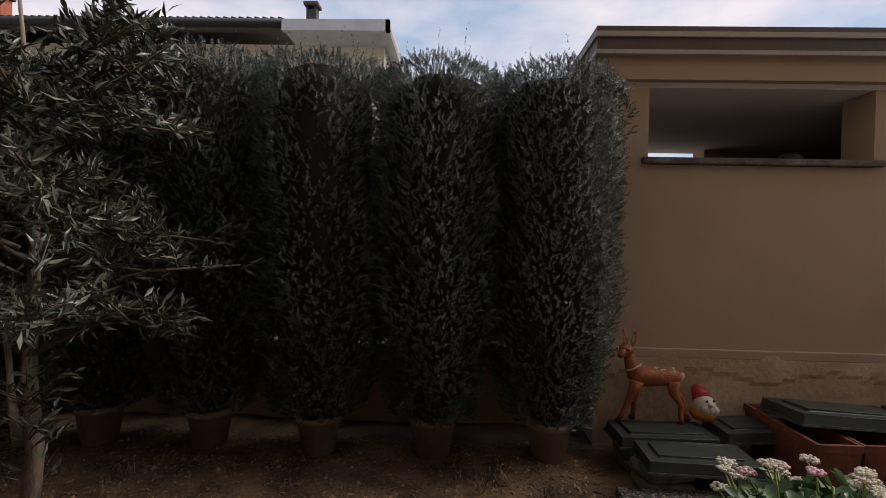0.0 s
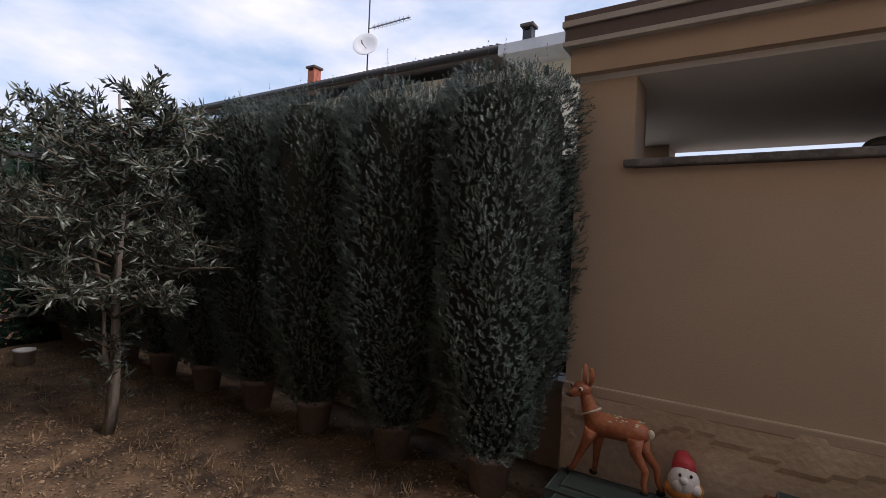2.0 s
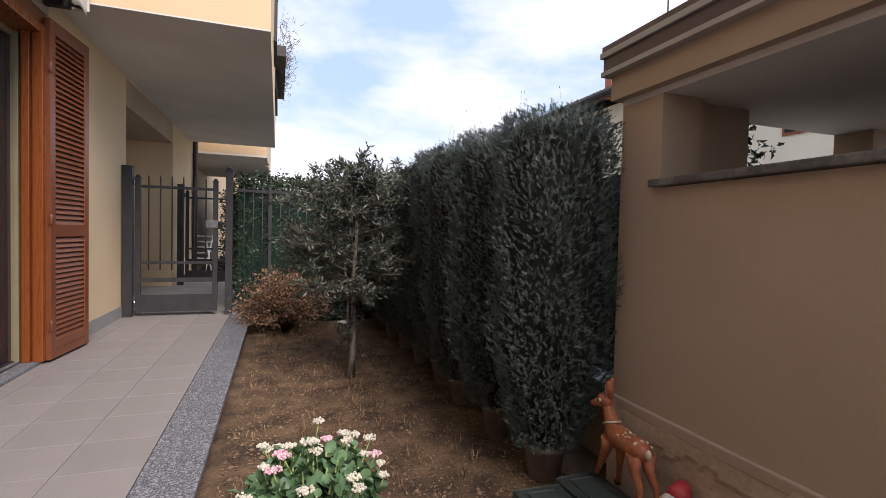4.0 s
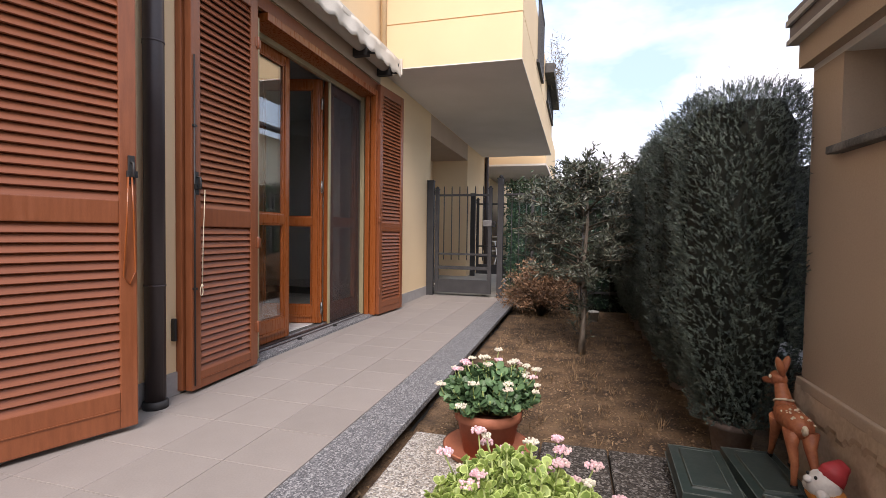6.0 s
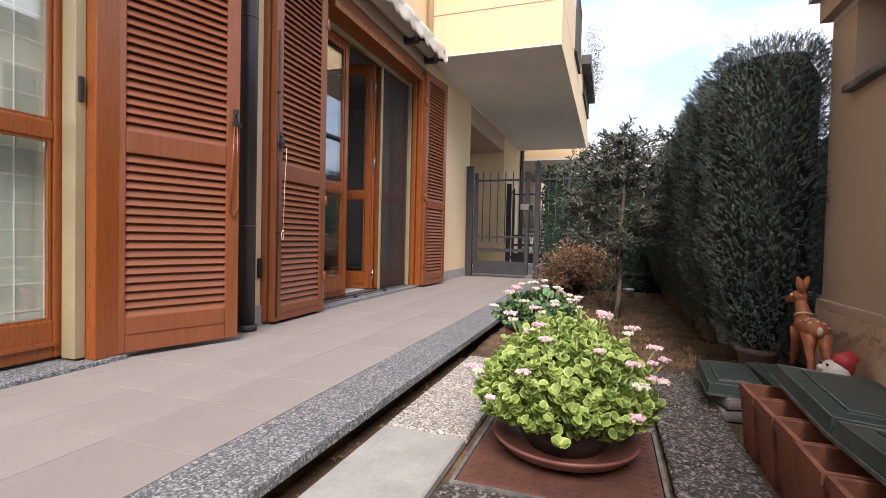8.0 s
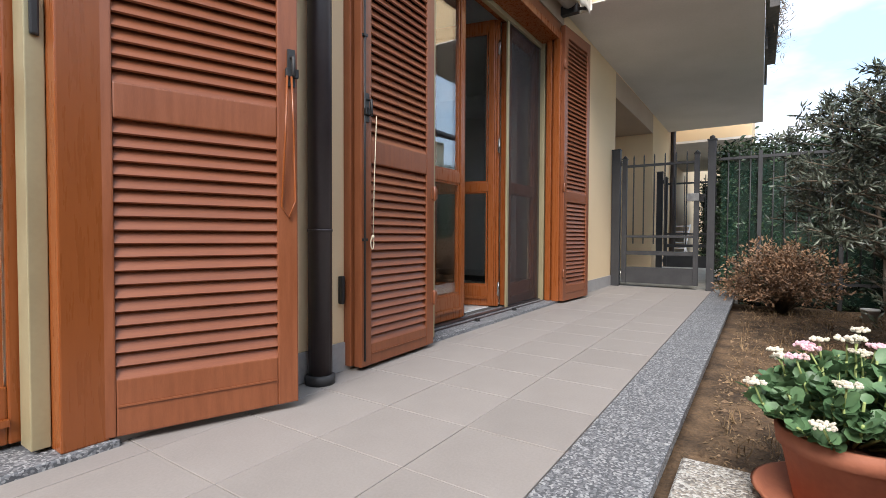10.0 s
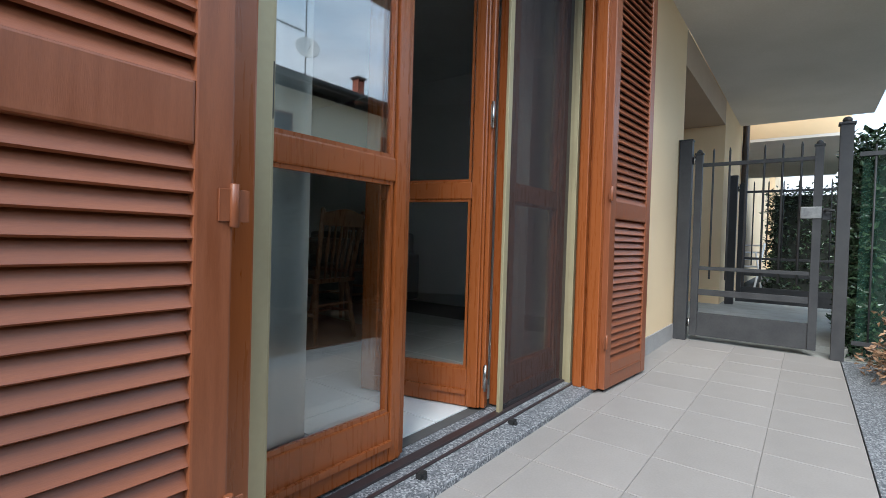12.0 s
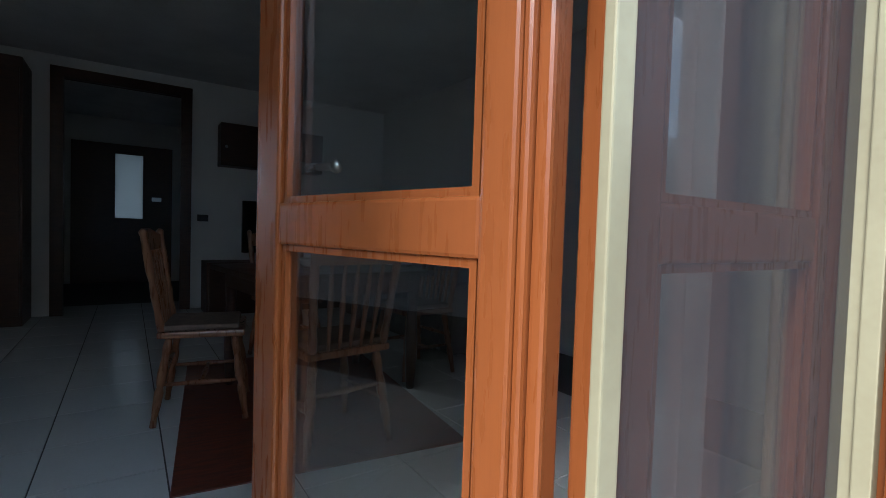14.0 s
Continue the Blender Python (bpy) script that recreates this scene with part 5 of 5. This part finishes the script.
for k, (z, a, le) in enumerate(((1.094, 243, 0.258), (0.815, 248, 0.232), (1.0, 232, 0.19), (0.6, 30, 0.2), (0.75, 100, 0.2), (0.95, 330, 0.2), (1.05, 60, 0.18), (0.5, 160, 0.17), (1.2, 20, 0.16))):
    a = radians(a)
    d = Vector((math.cos(a), math.sin(a), 0.0))
    s = Vector((-math.sin(a), math.cos(a), 0.0))
    bm = bmesh.new()
    rows = []
    for i in range(8):
        t = i / 7
        c = d * (0.03 + le * t) + Vector((0, 0, z + 0.03 * math.sin(t * 2.4) - 0.02 * t * t))
        hw = 0.056 * math.sin(math.pi * min(1, t * 0.93 + 0.07)) ** 0.8 + 0.001
        rows.append([bm.verts.new(c + s * hw * q + Vector((0, 0, 0.012 * abs(q)))) for q in (-1, -0.5, 0, 0.5, 1)])
    for p, q in zip(rows, rows[1:]):
        for j in range(4):
            f = bm.faces.new((p[j], p[j + 1], q[j + 1], q[j]))
            f.smooth = True
    part("leaf", bm, M_PLANT, fp)

# ---- garden figures ----
bm = bmesh.new()
tube(bm, [(-0.095, 0, 0.232), (-0.075, 0, 0.228), (-0.03, 0, 0.220), (0.03, 0, 0.222), (0.08, 0, 0.226), (0.112, 0, 0.218), (0.128, 0, 0.212)], [0.018, 0.042, 0.047, 0.044, 0.047, 0.036, 0.012], 16)
tube(bm, [(-0.062, 0, 0.228), (-0.086, -0.003, 0.276), (-0.100, -0.008, 0.318), (-0.106, -0.010, 0.345)], [0.043, 0.029, 0.023, 0.022], 14)
ball(bm, (-0.114, -0.013, 0.350), (0.036, 0.029, 0.031), (0, 20, 15))
tube(bm, [(-0.122, -0.020, 0.345), (-0.140, -0.040, 0.333), (-0.150, -0.056, 0.326)], [0.025, 0.016, 0.011], 12)
ball(bm, (-0.152, -0.059, 0.329), (0.007, 0.008, 0.006), (0, 0, 0), 2, 8)
for sgn in (-1, 1):
    ball(bm, (-0.098 + 0.016 * sgn, -0.006 - 0.013 * sgn, 0.404), (0.010, 0.015, 0.044), (sgn * 10, sgn * 14, -35))
    ball(bm, (-0.102 + 0.016 * sgn, -0.011 - 0.013 * sgn, 0.403), (0.007, 0.010, 0.034), (sgn * 10, sgn * 14, -35), 1)
    ball(bm, (-0.130 + 0.020 * sgn, -0.030 - 0.014 * sgn, 0.357), (0.008, 0.007, 0.008), (0, 0, 0), 1, 8)
    ball(bm, (-0.132 + 0.021 * sgn, -0.034 - 0.015 * sgn, 0.357), (0.005, 0.005, 0.006), (0, 0, 0), 2, 8)
for x, y, z, dx in ((-0.066, -0.026, 0.205, -0.075), (-0.055, 0.026, 0.205, -0.012), (0.088, -0.026, 0.212, 0.042), (0.096, 0.026, 0.212, 0.078)):
    knee = 0.015 if x > 0 else 0.0
    tube(bm, [(x, y, z), (x + dx * 0.25 - knee * 0.5, y, z * 0.72), (x + dx * 0.55 + knee, y, z * 0.45), (x + dx * 0.8, y, z * 0.22), (x + dx, y, 0.018)], [0.030, 0.020, 0.0125, 0.010, 0.0105], 12)
    ball(bm, (x + dx - 0.004, y, 0.011), (0.016, 0.012, 0.013), (0, 0, 0), 2, 8)
ball(bm, (0.130, 0, 0.226), (0.015, 0.012, 0.022), (0, 25, 0), 1, 8)
sp = random.Random(2)
for i in range(30):
    a, b = sp.uniform(-0.05, 0.105), sp.uniform(-1.25, 1.25)
    q = sp.uniform(0.005, 0.009)
    ball(bm, (a, 0.0415 * math.sin(b), 0.2235 + 0.0425 * math.cos(b)), (q, q * 0.6, q * 0.6), (-math.degrees(b), 0, 0), 1, 8)
tube(bm, [(-0.080 + 0.033 * math.cos(t), -0.003 + 0.033 * math.sin(t), 0.266 + 0.017 * math.cos(t)) for t in [k * math.pi / 8 for k in range(17)]], 0.0045, 6, 1, False)
for v in bm.verts:
    v.co += 0.0025 * noise.noise_vector(v.co * 30)
solid("deer_statue", bm, [M_DEER, M_CREAMP, M_BLACK], "painted brown fawn garden figure with pale spots", "statue", pose(1.118, 2.300, 0.03, 0, 0, -4) @ Matrix.Diagonal((1.04, 1.0, 0.97, 1)))
bm = bmesh.new()
ball(bm, (0, 0, 0.04), (0.075, 0.06, 0.045), (0, 0, 0), 2)
ball(bm, (-0.005, -0.01, 0.075), (0.06, 0.055, 0.06), (0, 0, 0), 0)
ball(bm, (-0.035, -0.04, 0.07), (0.022, 0.022, 0.026))
ball(bm, (0.03, -0.045, 0.06), (0.022, 0.022, 0.022))
ball(bm, (-0.02, -0.062, 0.098), (0.016, 0.014, 0.014))
ball(bm, (-0.032, -0.05, 0.115), (0.006, 0.005, 0.007), (0, 0, 0), 3)
ball(bm, (0.008, -0.056, 0.115), (0.006, 0.005, 0.007), (0, 0, 0), 3)
tube(bm, [(0.002, 0.008, 0.10), (0.004, 0.028, 0.128), (0.006, 0.055, 0.145), (0.008, 0.078, 0.135)], [0.048, 0.044, 0.032, 0.014], 14, 1)
ball(bm, (0.002, 0.022, 0.13), (0.041, 0.042, 0.026), (-25, 0, 0), 1)
solid("gnome_statue", bm, [M_GNOMEW, M_RED, M_ORANGE, M_BLACK], "white plaster garden gnome with a red cap", "statue", pose(1.37, 2.31, 0.045, 0, 0, 22) @ Matrix.Diagonal((0.88, 0.88, 0.9, 1)))
bm = bmesh.new()
ball(bm, (0, 0, 0.03), (0.06, 0.05, 0.035))
solid("dark_bowl", bm, M_BLACK, "small dark rounded object on the annex sill", "ornament", pose(1.90, 2.56, 1.285))

# ---- inside the room ----
rug = solid("rug", bevelled(boxes((-1.25, 0.0, -1.9, 0.0, FLOOR, FLOOR + 0.008)), 0.003), M_RUG, "dark red-brown striped wooden mat under the table", "rug", pose(-0.71, -2.5, 0, 0, 0, -6.9))


def chair(m):
    c = thing("dining_chair", "turned wooden spindle-back dining chair with cushion", "chair", m, group="chairs round the table")
    bm = boxes((-0.21, 0.21, -0.20, 0.20, 0.43, 0.465))
    part("seat", bevelled(bm, 0.012), M_CHAIR, c)
    part("cushion", bevelled(boxes((-0.19, 0.19, -0.18, 0.17, 0.465, 0.495)), 0.012), M_CUSHION, c, "beige seat cushion")
    for sx, sy in ((-1, -1), (1, -1), (-1, 1), (1, 1)):
        bm = bmesh.new()
        p0, p1 = Vector((sx * 0.16, sy * 0.15, 0.43)), Vector((sx * 0.21, sy * 0.21, 0.0))
        tube(bm, [p0.lerp(p1, t) for t in (0, 0.12, 0.25, 0.4, 0.5, 0.56, 0.62, 0.75, 0.9, 1)], [0.016, 0.022, 0.017, 0.024, 0.023, 0.015, 0.022, 0.02, 0.014, 0.016], 10)
        part("leg", bm, M_CHAIR, c)
    for p, q in (((-0.185, -0.18, 0.2), (-0.185, 0.18, 0.2)), ((0.185, -0.18, 0.2), (0.185, 0.18, 0.2)), ((-0.185, 0, 0.2), (0.185, 0, 0.2)), ((-0.18, -0.175, 0.27), (0.18, -0.175, 0.27))):
        bm = bmesh.new()
        tube(bm, [Vector(p).lerp(Vector(q), t) for t in (0, 0.3, 0.5, 0.7, 1)], [0.008, 0.011, 0.015, 0.011, 0.008], 8)
        part("stretcher", bm, M_CHAIR, c)
    for sx in (-1, 1):
        bm = bmesh.new()
        tube(bm, [Vector((sx * 0.18, -0.18, 0.46)).lerp(Vector((sx * 0.215, -0.26, 0.97)), t) for t in (0, 0.1, 0.2, 0.35, 0.5, 0.6, 0.8, 0.93, 0.97, 1)], [0.017, 0.021, 0.016, 0.02, 0.015, 0.021, 0.018, 0.016, 0.02, 0.006], 10)
        part("back_post", bm, M_CHAIR, c)
    for k in range(5):
        x = -0.12 + 0.06 * k
        bm = bmesh.new()
        tube(bm, [Vector((x * 0.9, -0.185, 0.46)).lerp(Vector((x * 1.08, -0.245, 0.86)), t) for t in (0, 0.2, 0.4, 0.5, 0.6, 0.8, 1)], [0.007, 0.01, 0.011, 0.014, 0.011, 0.01, 0.007], 8)
        part("spindle", bm, M_CHAIR, c)
    bm = bmesh.new()
    n = 12
    rows = []
    for i in range(n + 1):
        u = -1 + 2 * i / n
        z1 = 0.955 + 0.015 * math.cos(u * math.pi)
        y = -0.250 - 0.02 * (1 - u * u)
        rows.append([bm.verts.new((0.205 * u, y + dy, z)) for dy, z in ((-0.011, 0.845), (0.011, 0.845), (0.0, z1), (-0.02, z1))])
    for p, q in zip(rows, rows[1:]):
        for k in range(4):
            bm.faces.new((p[k], q[k], q[(k + 1) % 4], p[(k + 1) % 4]))
    bm.faces.new(rows[0])
    bm.faces.new(rows[-1])
    part("crest_rail", bm, M_CHAIR, c)
    return c


c0 = chair(pose(-1.39, -2.72, FLOOR + 0.008, 0, 0, 188))
copy_thing(c0, pose(-0.93, -3.38, FLOOR + 0.008, 0, 0, 78))
copy_thing(c0, pose(-2.3, -3.5, FLOOR + 0.008, 0, 0, 275))
copy_thing(c0, pose(-1.6, -4.25, FLOOR + 0.008, 0, 0, 5))
tb = thing("dining_table", "dark wooden dining table on the mat", "table", pose(-1.6, -3.45, FLOOR + 0.008, 0, 0, 6))
part("tabletop", bevelled(boxes((-0.55, 0.55, -0.45, 0.45, 0.72, 0.755)), 0.008), M_DARKWOOD, tb)
part("apron", boxes((-0.48, 0.48, -0.38, 0.38, 0.62, 0.72)), M_DARKWOOD, tb)
for sx in (-1, 1):
    for sy in (-1, 1):
        bm = bmesh.new()
        tube(bm, [(sx * 0.45, sy * 0.35, z) for z in (0.0, 0.1, 0.3, 0.5, 0.62)], [0.025, 0.032, 0.04, 0.03, 0.035], 10)
        part("leg", bm, M_DARKWOOD, tb)
for x, y, z, w in ((-1.35, -3.3, 0.794, 0.07), (-1.55, -3.5, 0.794, 0.1)):
    bm = bmesh.new()
    lathe(bm, [(0, 0), (w * 0.5, 0), (w, 0.05), (w * 0.95, 0.05), (w * 0.45, 0.012), (0, 0.012)], (0, 0, 0), 20)
    solid("bowl", bm, M_WHITEPOT, "pale ceramic bowl on the dining table", "bowl", pose(x, y, z))
# made-up window, out of view, that lets sky light into the dark room
rw = thing("rear_window", "unseen wooden rear window added to light the living room", "window", pose(2.875, -7.05, 0.1), kind="structure")
for x0, x1, z0, z1 in ((-0.675, -0.60, 0, 2.5), (0.60, 0.675, 0, 2.5), (-0.60, 0.60, 0, 0.08), (-0.60, 0.60, 2.42, 2.5), (-0.035, 0.035, 0.08, 2.42)):
    part("window_frame", bevelled(boxes((x0, x1, -0.04, 0.04, z0, z1)), 0.004), M_WOOD, rw)
gp = part("pane", boxes((-0.61, 0.61, -0.004, 0.004, 0.07, 2.43)), M_GLASS, rw)
gp.visible_shadow = False
# doorway, doors and furniture along the far wall
bm = boxes((-1.19, -1.08, -6.99, -6.90, FLOOR, 2.6), (0.0, 0.11, -6.99, -6.90, FLOOR, 2.6), (-1.19, 0.11, -6.99, -6.90, 2.52, 2.63))
solid("door_frame", bm, M_DARKWOOD, "dark wooden frame round the inner doorway", "door frame", kind="structure")
bm = boxes((0.11, 0.32, -7.1, -6.945, FLOOR, 2.75))
solid("pier", bm, M_WHITE, "narrow white wall beside the doorway", "wall", kind="structure")
dd = thing("inner_door", "dark wooden door with a narrow curtained pane", "door", pose(-1.2, -10.15, FLOOR))
part("panel", boxes((0, 0.43, -0.02, 0.02, 0, 2.3), (0.82, 1.4, -0.02, 0.02, 0, 2.3), (0.43, 0.82, -0.02, 0.02, 0, 1.08), (0.43, 0.82, -0.02, 0.02, 2.14, 2.3)), M_DARKWOOD, dd)
part("pane", boxes((0.43, 0.82, -0.004, 0.004, 1.08, 2.14)), M_CURTAIN, dd, "pale curtained pane")
part("handle", bevelled(boxes((0.16, 0.30, 0.02, 0.06, 1.38, 1.45)), 0.008), M_CHROME, dd)
cb = thing("wardrobe", "tall dark wooden cabinet beside the doorway", "cabinet", pose(0.25, -6.4, FLOOR))
part("body", bevelled(boxes((0.0, 1.9, -0.5, 0.0, 0, 2.5)), 0.008), M_DARKWOOD, cb)
for i in range(3):
    d = part("door", bevelled(boxes((0.02 + i * 0.62, 0.60 + i * 0.62, 0.0, 0.022, 0.1, 2.4)), 0.006), M_DARKWOOD, cb)
    bm = bmesh.new()
    ball(bm, (0.55 + i * 0.62, 0.035, 1.1), (0.014, 0.014, 0.014))
    part("knob", bm, M_CHROME, d)
ws = thing("wall_shelf", "dark wooden wall cabinet with a small lamp", "shelf", pose(-1.95, -6.93, 1.75))
part("body", bevelled(boxes((-0.75, 0.48, 0, 0.25, 0, 0.5)), 0.006), M_DARKWOOD, ws)
bm = bmesh.new()
ball(bm, (0.42, 0.26, 0.22), (0.018, 0.012, 0.018))
part("knob", bm, M_CHROME, ws)
tv = thing("television", "black flat television on a low dark cabinet", "television", pose(-2.2, -6.6, 0.62))
part("screen", bevelled(boxes((-0.5, 0.5, -0.03, 0.03, 0.10, 0.72)), 0.006), M_SCREEN_OFF, tv)
part("stand", bevelled(boxes((-0.2, 0.2, -0.1, 0.1, 0.0, 0.1)), 0.006), M_SCREEN_OFF, tv)
lc = thing("sideboard", "low dark wooden sideboard under the television", "sideboard", pose(-2.2, -6.6, FLOOR))
part("body", bevelled(boxes((-0.9, 0.9, -0.25, 0.25, 0, 0.59)), 0.006), M_DARKWOOD, lc)
part("door", bevelled(boxes((-0.88, -0.02, 0.25, 0.27, 0.05, 0.55)), 0.004), M_DARKWOOD, lc)
part("door", bevelled(boxes((0.02, 0.88, 0.25, 0.27, 0.05, 0.55)), 0.004), M_DARKWOOD, lc)
solid("light_switch", bevelled(boxes((-0.06, 0.06, 0, 0.012, 0, 0.08)), 0.003), M_BLACK, "black rectangular light switch on the white wall", "switch", pose(-1.32, -6.95, 1.08))
sf = thing("sofa", "dark fabric sofa by the side wall", "sofa", pose(-3.1, -4.6, FLOOR))
part("base", bevelled(boxes((-0.45, 0.45, -0.9, 0.9, 0.05, 0.42)), 0.03), M_SOFA, sf)
part("backrest", bevelled(boxes((-0.55, -0.3, -0.9, 0.9, 0.3, 0.85)), 0.05), M_SOFA, sf)
part("armrest", bevelled(boxes((-0.45, 0.45, 0.9, 1.08, 0.05, 0.6)), 0.04), M_SOFA, sf)
part("armrest", bevelled(boxes((-0.45, 0.45, -1.08, -0.9, 0.05, 0.6)), 0.04), M_SOFA, sf)

# ---- pieces: soil litter, slabs, kerb stones, tiles ----
rng = np.random.default_rng(12)
n = 7000
bx, by = rng.uniform(-3.6, 0.85, n), rng.uniform(0.75, 2.35, n)
bz = np.array([-0.125 + 0.02 * noise.noise((x * 1.7, y * 1.7, 0)) + 0.012 * noise.noise((x * 9, y * 9, 3)) for x, y in zip(bx, by)]) + 0.002
d = unit(rng, n)
d[:, 2] = np.abs(d[:, 2]) * rng.choice([0.1, 0.25, 1.0], n, p=[0.5, 0.35, 0.15])
lit = new("soil_litter", leaves("soil_litter", np.stack([bx, by, bz], 1), d, np.tile(np.array([[0.1, 0.05, 1.0]]), (n, 1)), 0.022, 0.0085, M_DEADLEAF, 0.2, 0.3, rng))
tagged(lit, "dry brown grass and leaf litter over the soil", "litter", kind="stuff")
n = 130
bx, by = rng.uniform(0.8, 4.5, n), rng.uniform(0.66, 0.72, n)
gap = new("leaf_litter", leaves("leaf_litter", np.stack([bx, by, np.full(n, -0.125)], 1), unit(rng, n), np.tile(np.array([[0.1, 0.05, 1.0]]), (n, 1)), 0.03, 0.016, M_DEADLEAF, 0.2, 0.3, rng))
tagged(gap, "dead leaves in the gap beside the kerb", "litter", kind="stuff")
rng = np.random.default_rng(14)
n = 4200
bm = bmesh.new()
for i in range(n):
    x, y = rng.uniform(-3.6, 0.84), rng.uniform(0.74, 2.4)
    z = -0.125 + 0.02 * noise.noise((x * 1.7, y * 1.7, 0)) + 0.012 * noise.noise((x * 9, y * 9, 3))
    q = 0.005 + 0.011 * rng.uniform() ** 3
    p = [Vector((x, y, z)) + Vector(c) * q * rng.uniform(0.7, 1.3) for c in ((1, 0.2, 0), (-0.3, 1, 0), (-0.8, -0.5, 0), (0.3, -0.9, 0), (0.1, 0.1, 0.9))]
    v = [bm.verts.new(c) for c in p]
    for k in range(4):
        bm.faces.new((v[k], v[(k + 1) % 4], v[4]))
cl = new("soil_clods", mesh_of("soil_clods", bm, M_CLOD))
tagged(cl, "small clods and stones scattered on the soil", "soil", kind="stuff")
gt = thing("grass_tufts", "sparse dry grass tufts on the soil", "grass", pose(0, 0, 0), kind="stuff")
B, D = [], []
for i in range(150):
    x, y = rng.uniform(-3.2, 0.78), rng.uniform(0.8, 2.0)
    for j in range(7):
        B.append((x + rng.normal(0, 0.012), y + rng.normal(0, 0.012), -0.125))
        D.append((rng.normal(0, 0.35), rng.normal(0, 0.35), 1))
part("blades", leaves("blades", np.array(B), np.array(D), unit(rng, len(B)), 0.075, 0.005, M_DEADLEAF, 0.1, 0.3, rng), None, gt)

paving = solid("paving_bed", boxes((0.82, 5.8, 0.61, 1.93, -0.22, -0.132)), M_SOIL, "pebbled concrete paving slabs beside the kerb", "paving", kind="structure")


def slab(x0, x1, y0, y1, m, top=-0.1):
    bm = bevelled(boxes((0, x1 - x0, 0, y1 - y0, -0.035, 0.0)), 0.006, 1)
    return part("slab", bm, m, paving, "", pose(x0, y0, top))


rr = random.Random(3)
for i in range(9):
    x0 = 0.90 + i * 0.562
    slab(x0, x0 + 0.55, 0.705, 1.015, M_CONCRETE if i == 2 else M_PEBBLE, -0.088 + rr.uniform(-0.004, 0.004))
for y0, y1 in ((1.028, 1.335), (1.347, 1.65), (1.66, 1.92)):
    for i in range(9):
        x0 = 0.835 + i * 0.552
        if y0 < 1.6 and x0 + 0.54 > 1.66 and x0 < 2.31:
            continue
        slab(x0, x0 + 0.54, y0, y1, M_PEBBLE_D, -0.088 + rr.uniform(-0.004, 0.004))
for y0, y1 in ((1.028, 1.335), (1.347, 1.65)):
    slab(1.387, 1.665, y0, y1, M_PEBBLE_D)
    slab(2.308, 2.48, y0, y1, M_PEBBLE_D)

# body in soil brown: darkens the shaded gap under the overhanging stones by colour
kerb = solid("kerb", boxes((-3.7, 5.8, 0.46, 0.60, -0.22, -0.04)), M_SOIL, "speckled grey granite kerb along the terrace", "kerb", kind="structure")
for i in range(8):
    x0 = -3.7 + i * 1.19
    part("kerb_stone", bevelled(boxes((0, 1.186, 0, 0.243, -0.034, 0.001)), 0.004, 2), M_GRANITE, kerb, "", pose(x0, 0.449, 0.0))
P = 0.3335
bm = bevelled(boxes((0, P - 0.0028, 0, P - 0.0028, -0.01, 0.0)), 0.0012, 1)
TILE = mesh_of("tile", bm, M_TILE)
bm = bevelled(boxes((0, P - 0.0035, 0, 0.142, -0.01, 0.0)), 0.0012, 1)
TILE_CUT = mesh_of("tile", bm, M_TILE)
for i in range(28):
    x0 = 2.615 - P * (19 - i)
    for j in range(3):
        part("tile", TILE, None, terrace, "", pose(x0, 0.447 - P * (j + 1), rr.uniform(-0.0006, 0.0006)))
    part("tile", TILE_CUT, None, terrace, "", pose(x0, -0.698, 0.0))
Q = 0.44
bm = bevelled(boxes((0, Q - 0.006, 0, Q - 0.006, -0.012, 0.0)), 0.0012, 1)
RTILE = mesh_of("tile", bm, M_ROOMTILE)
for i in range(9):
    for j in range(15):
        part("tile", RTILE, None, room_floor, "", pose(0.61 - Q * i, -1.22 - Q * (j + 0.5), FLOOR))
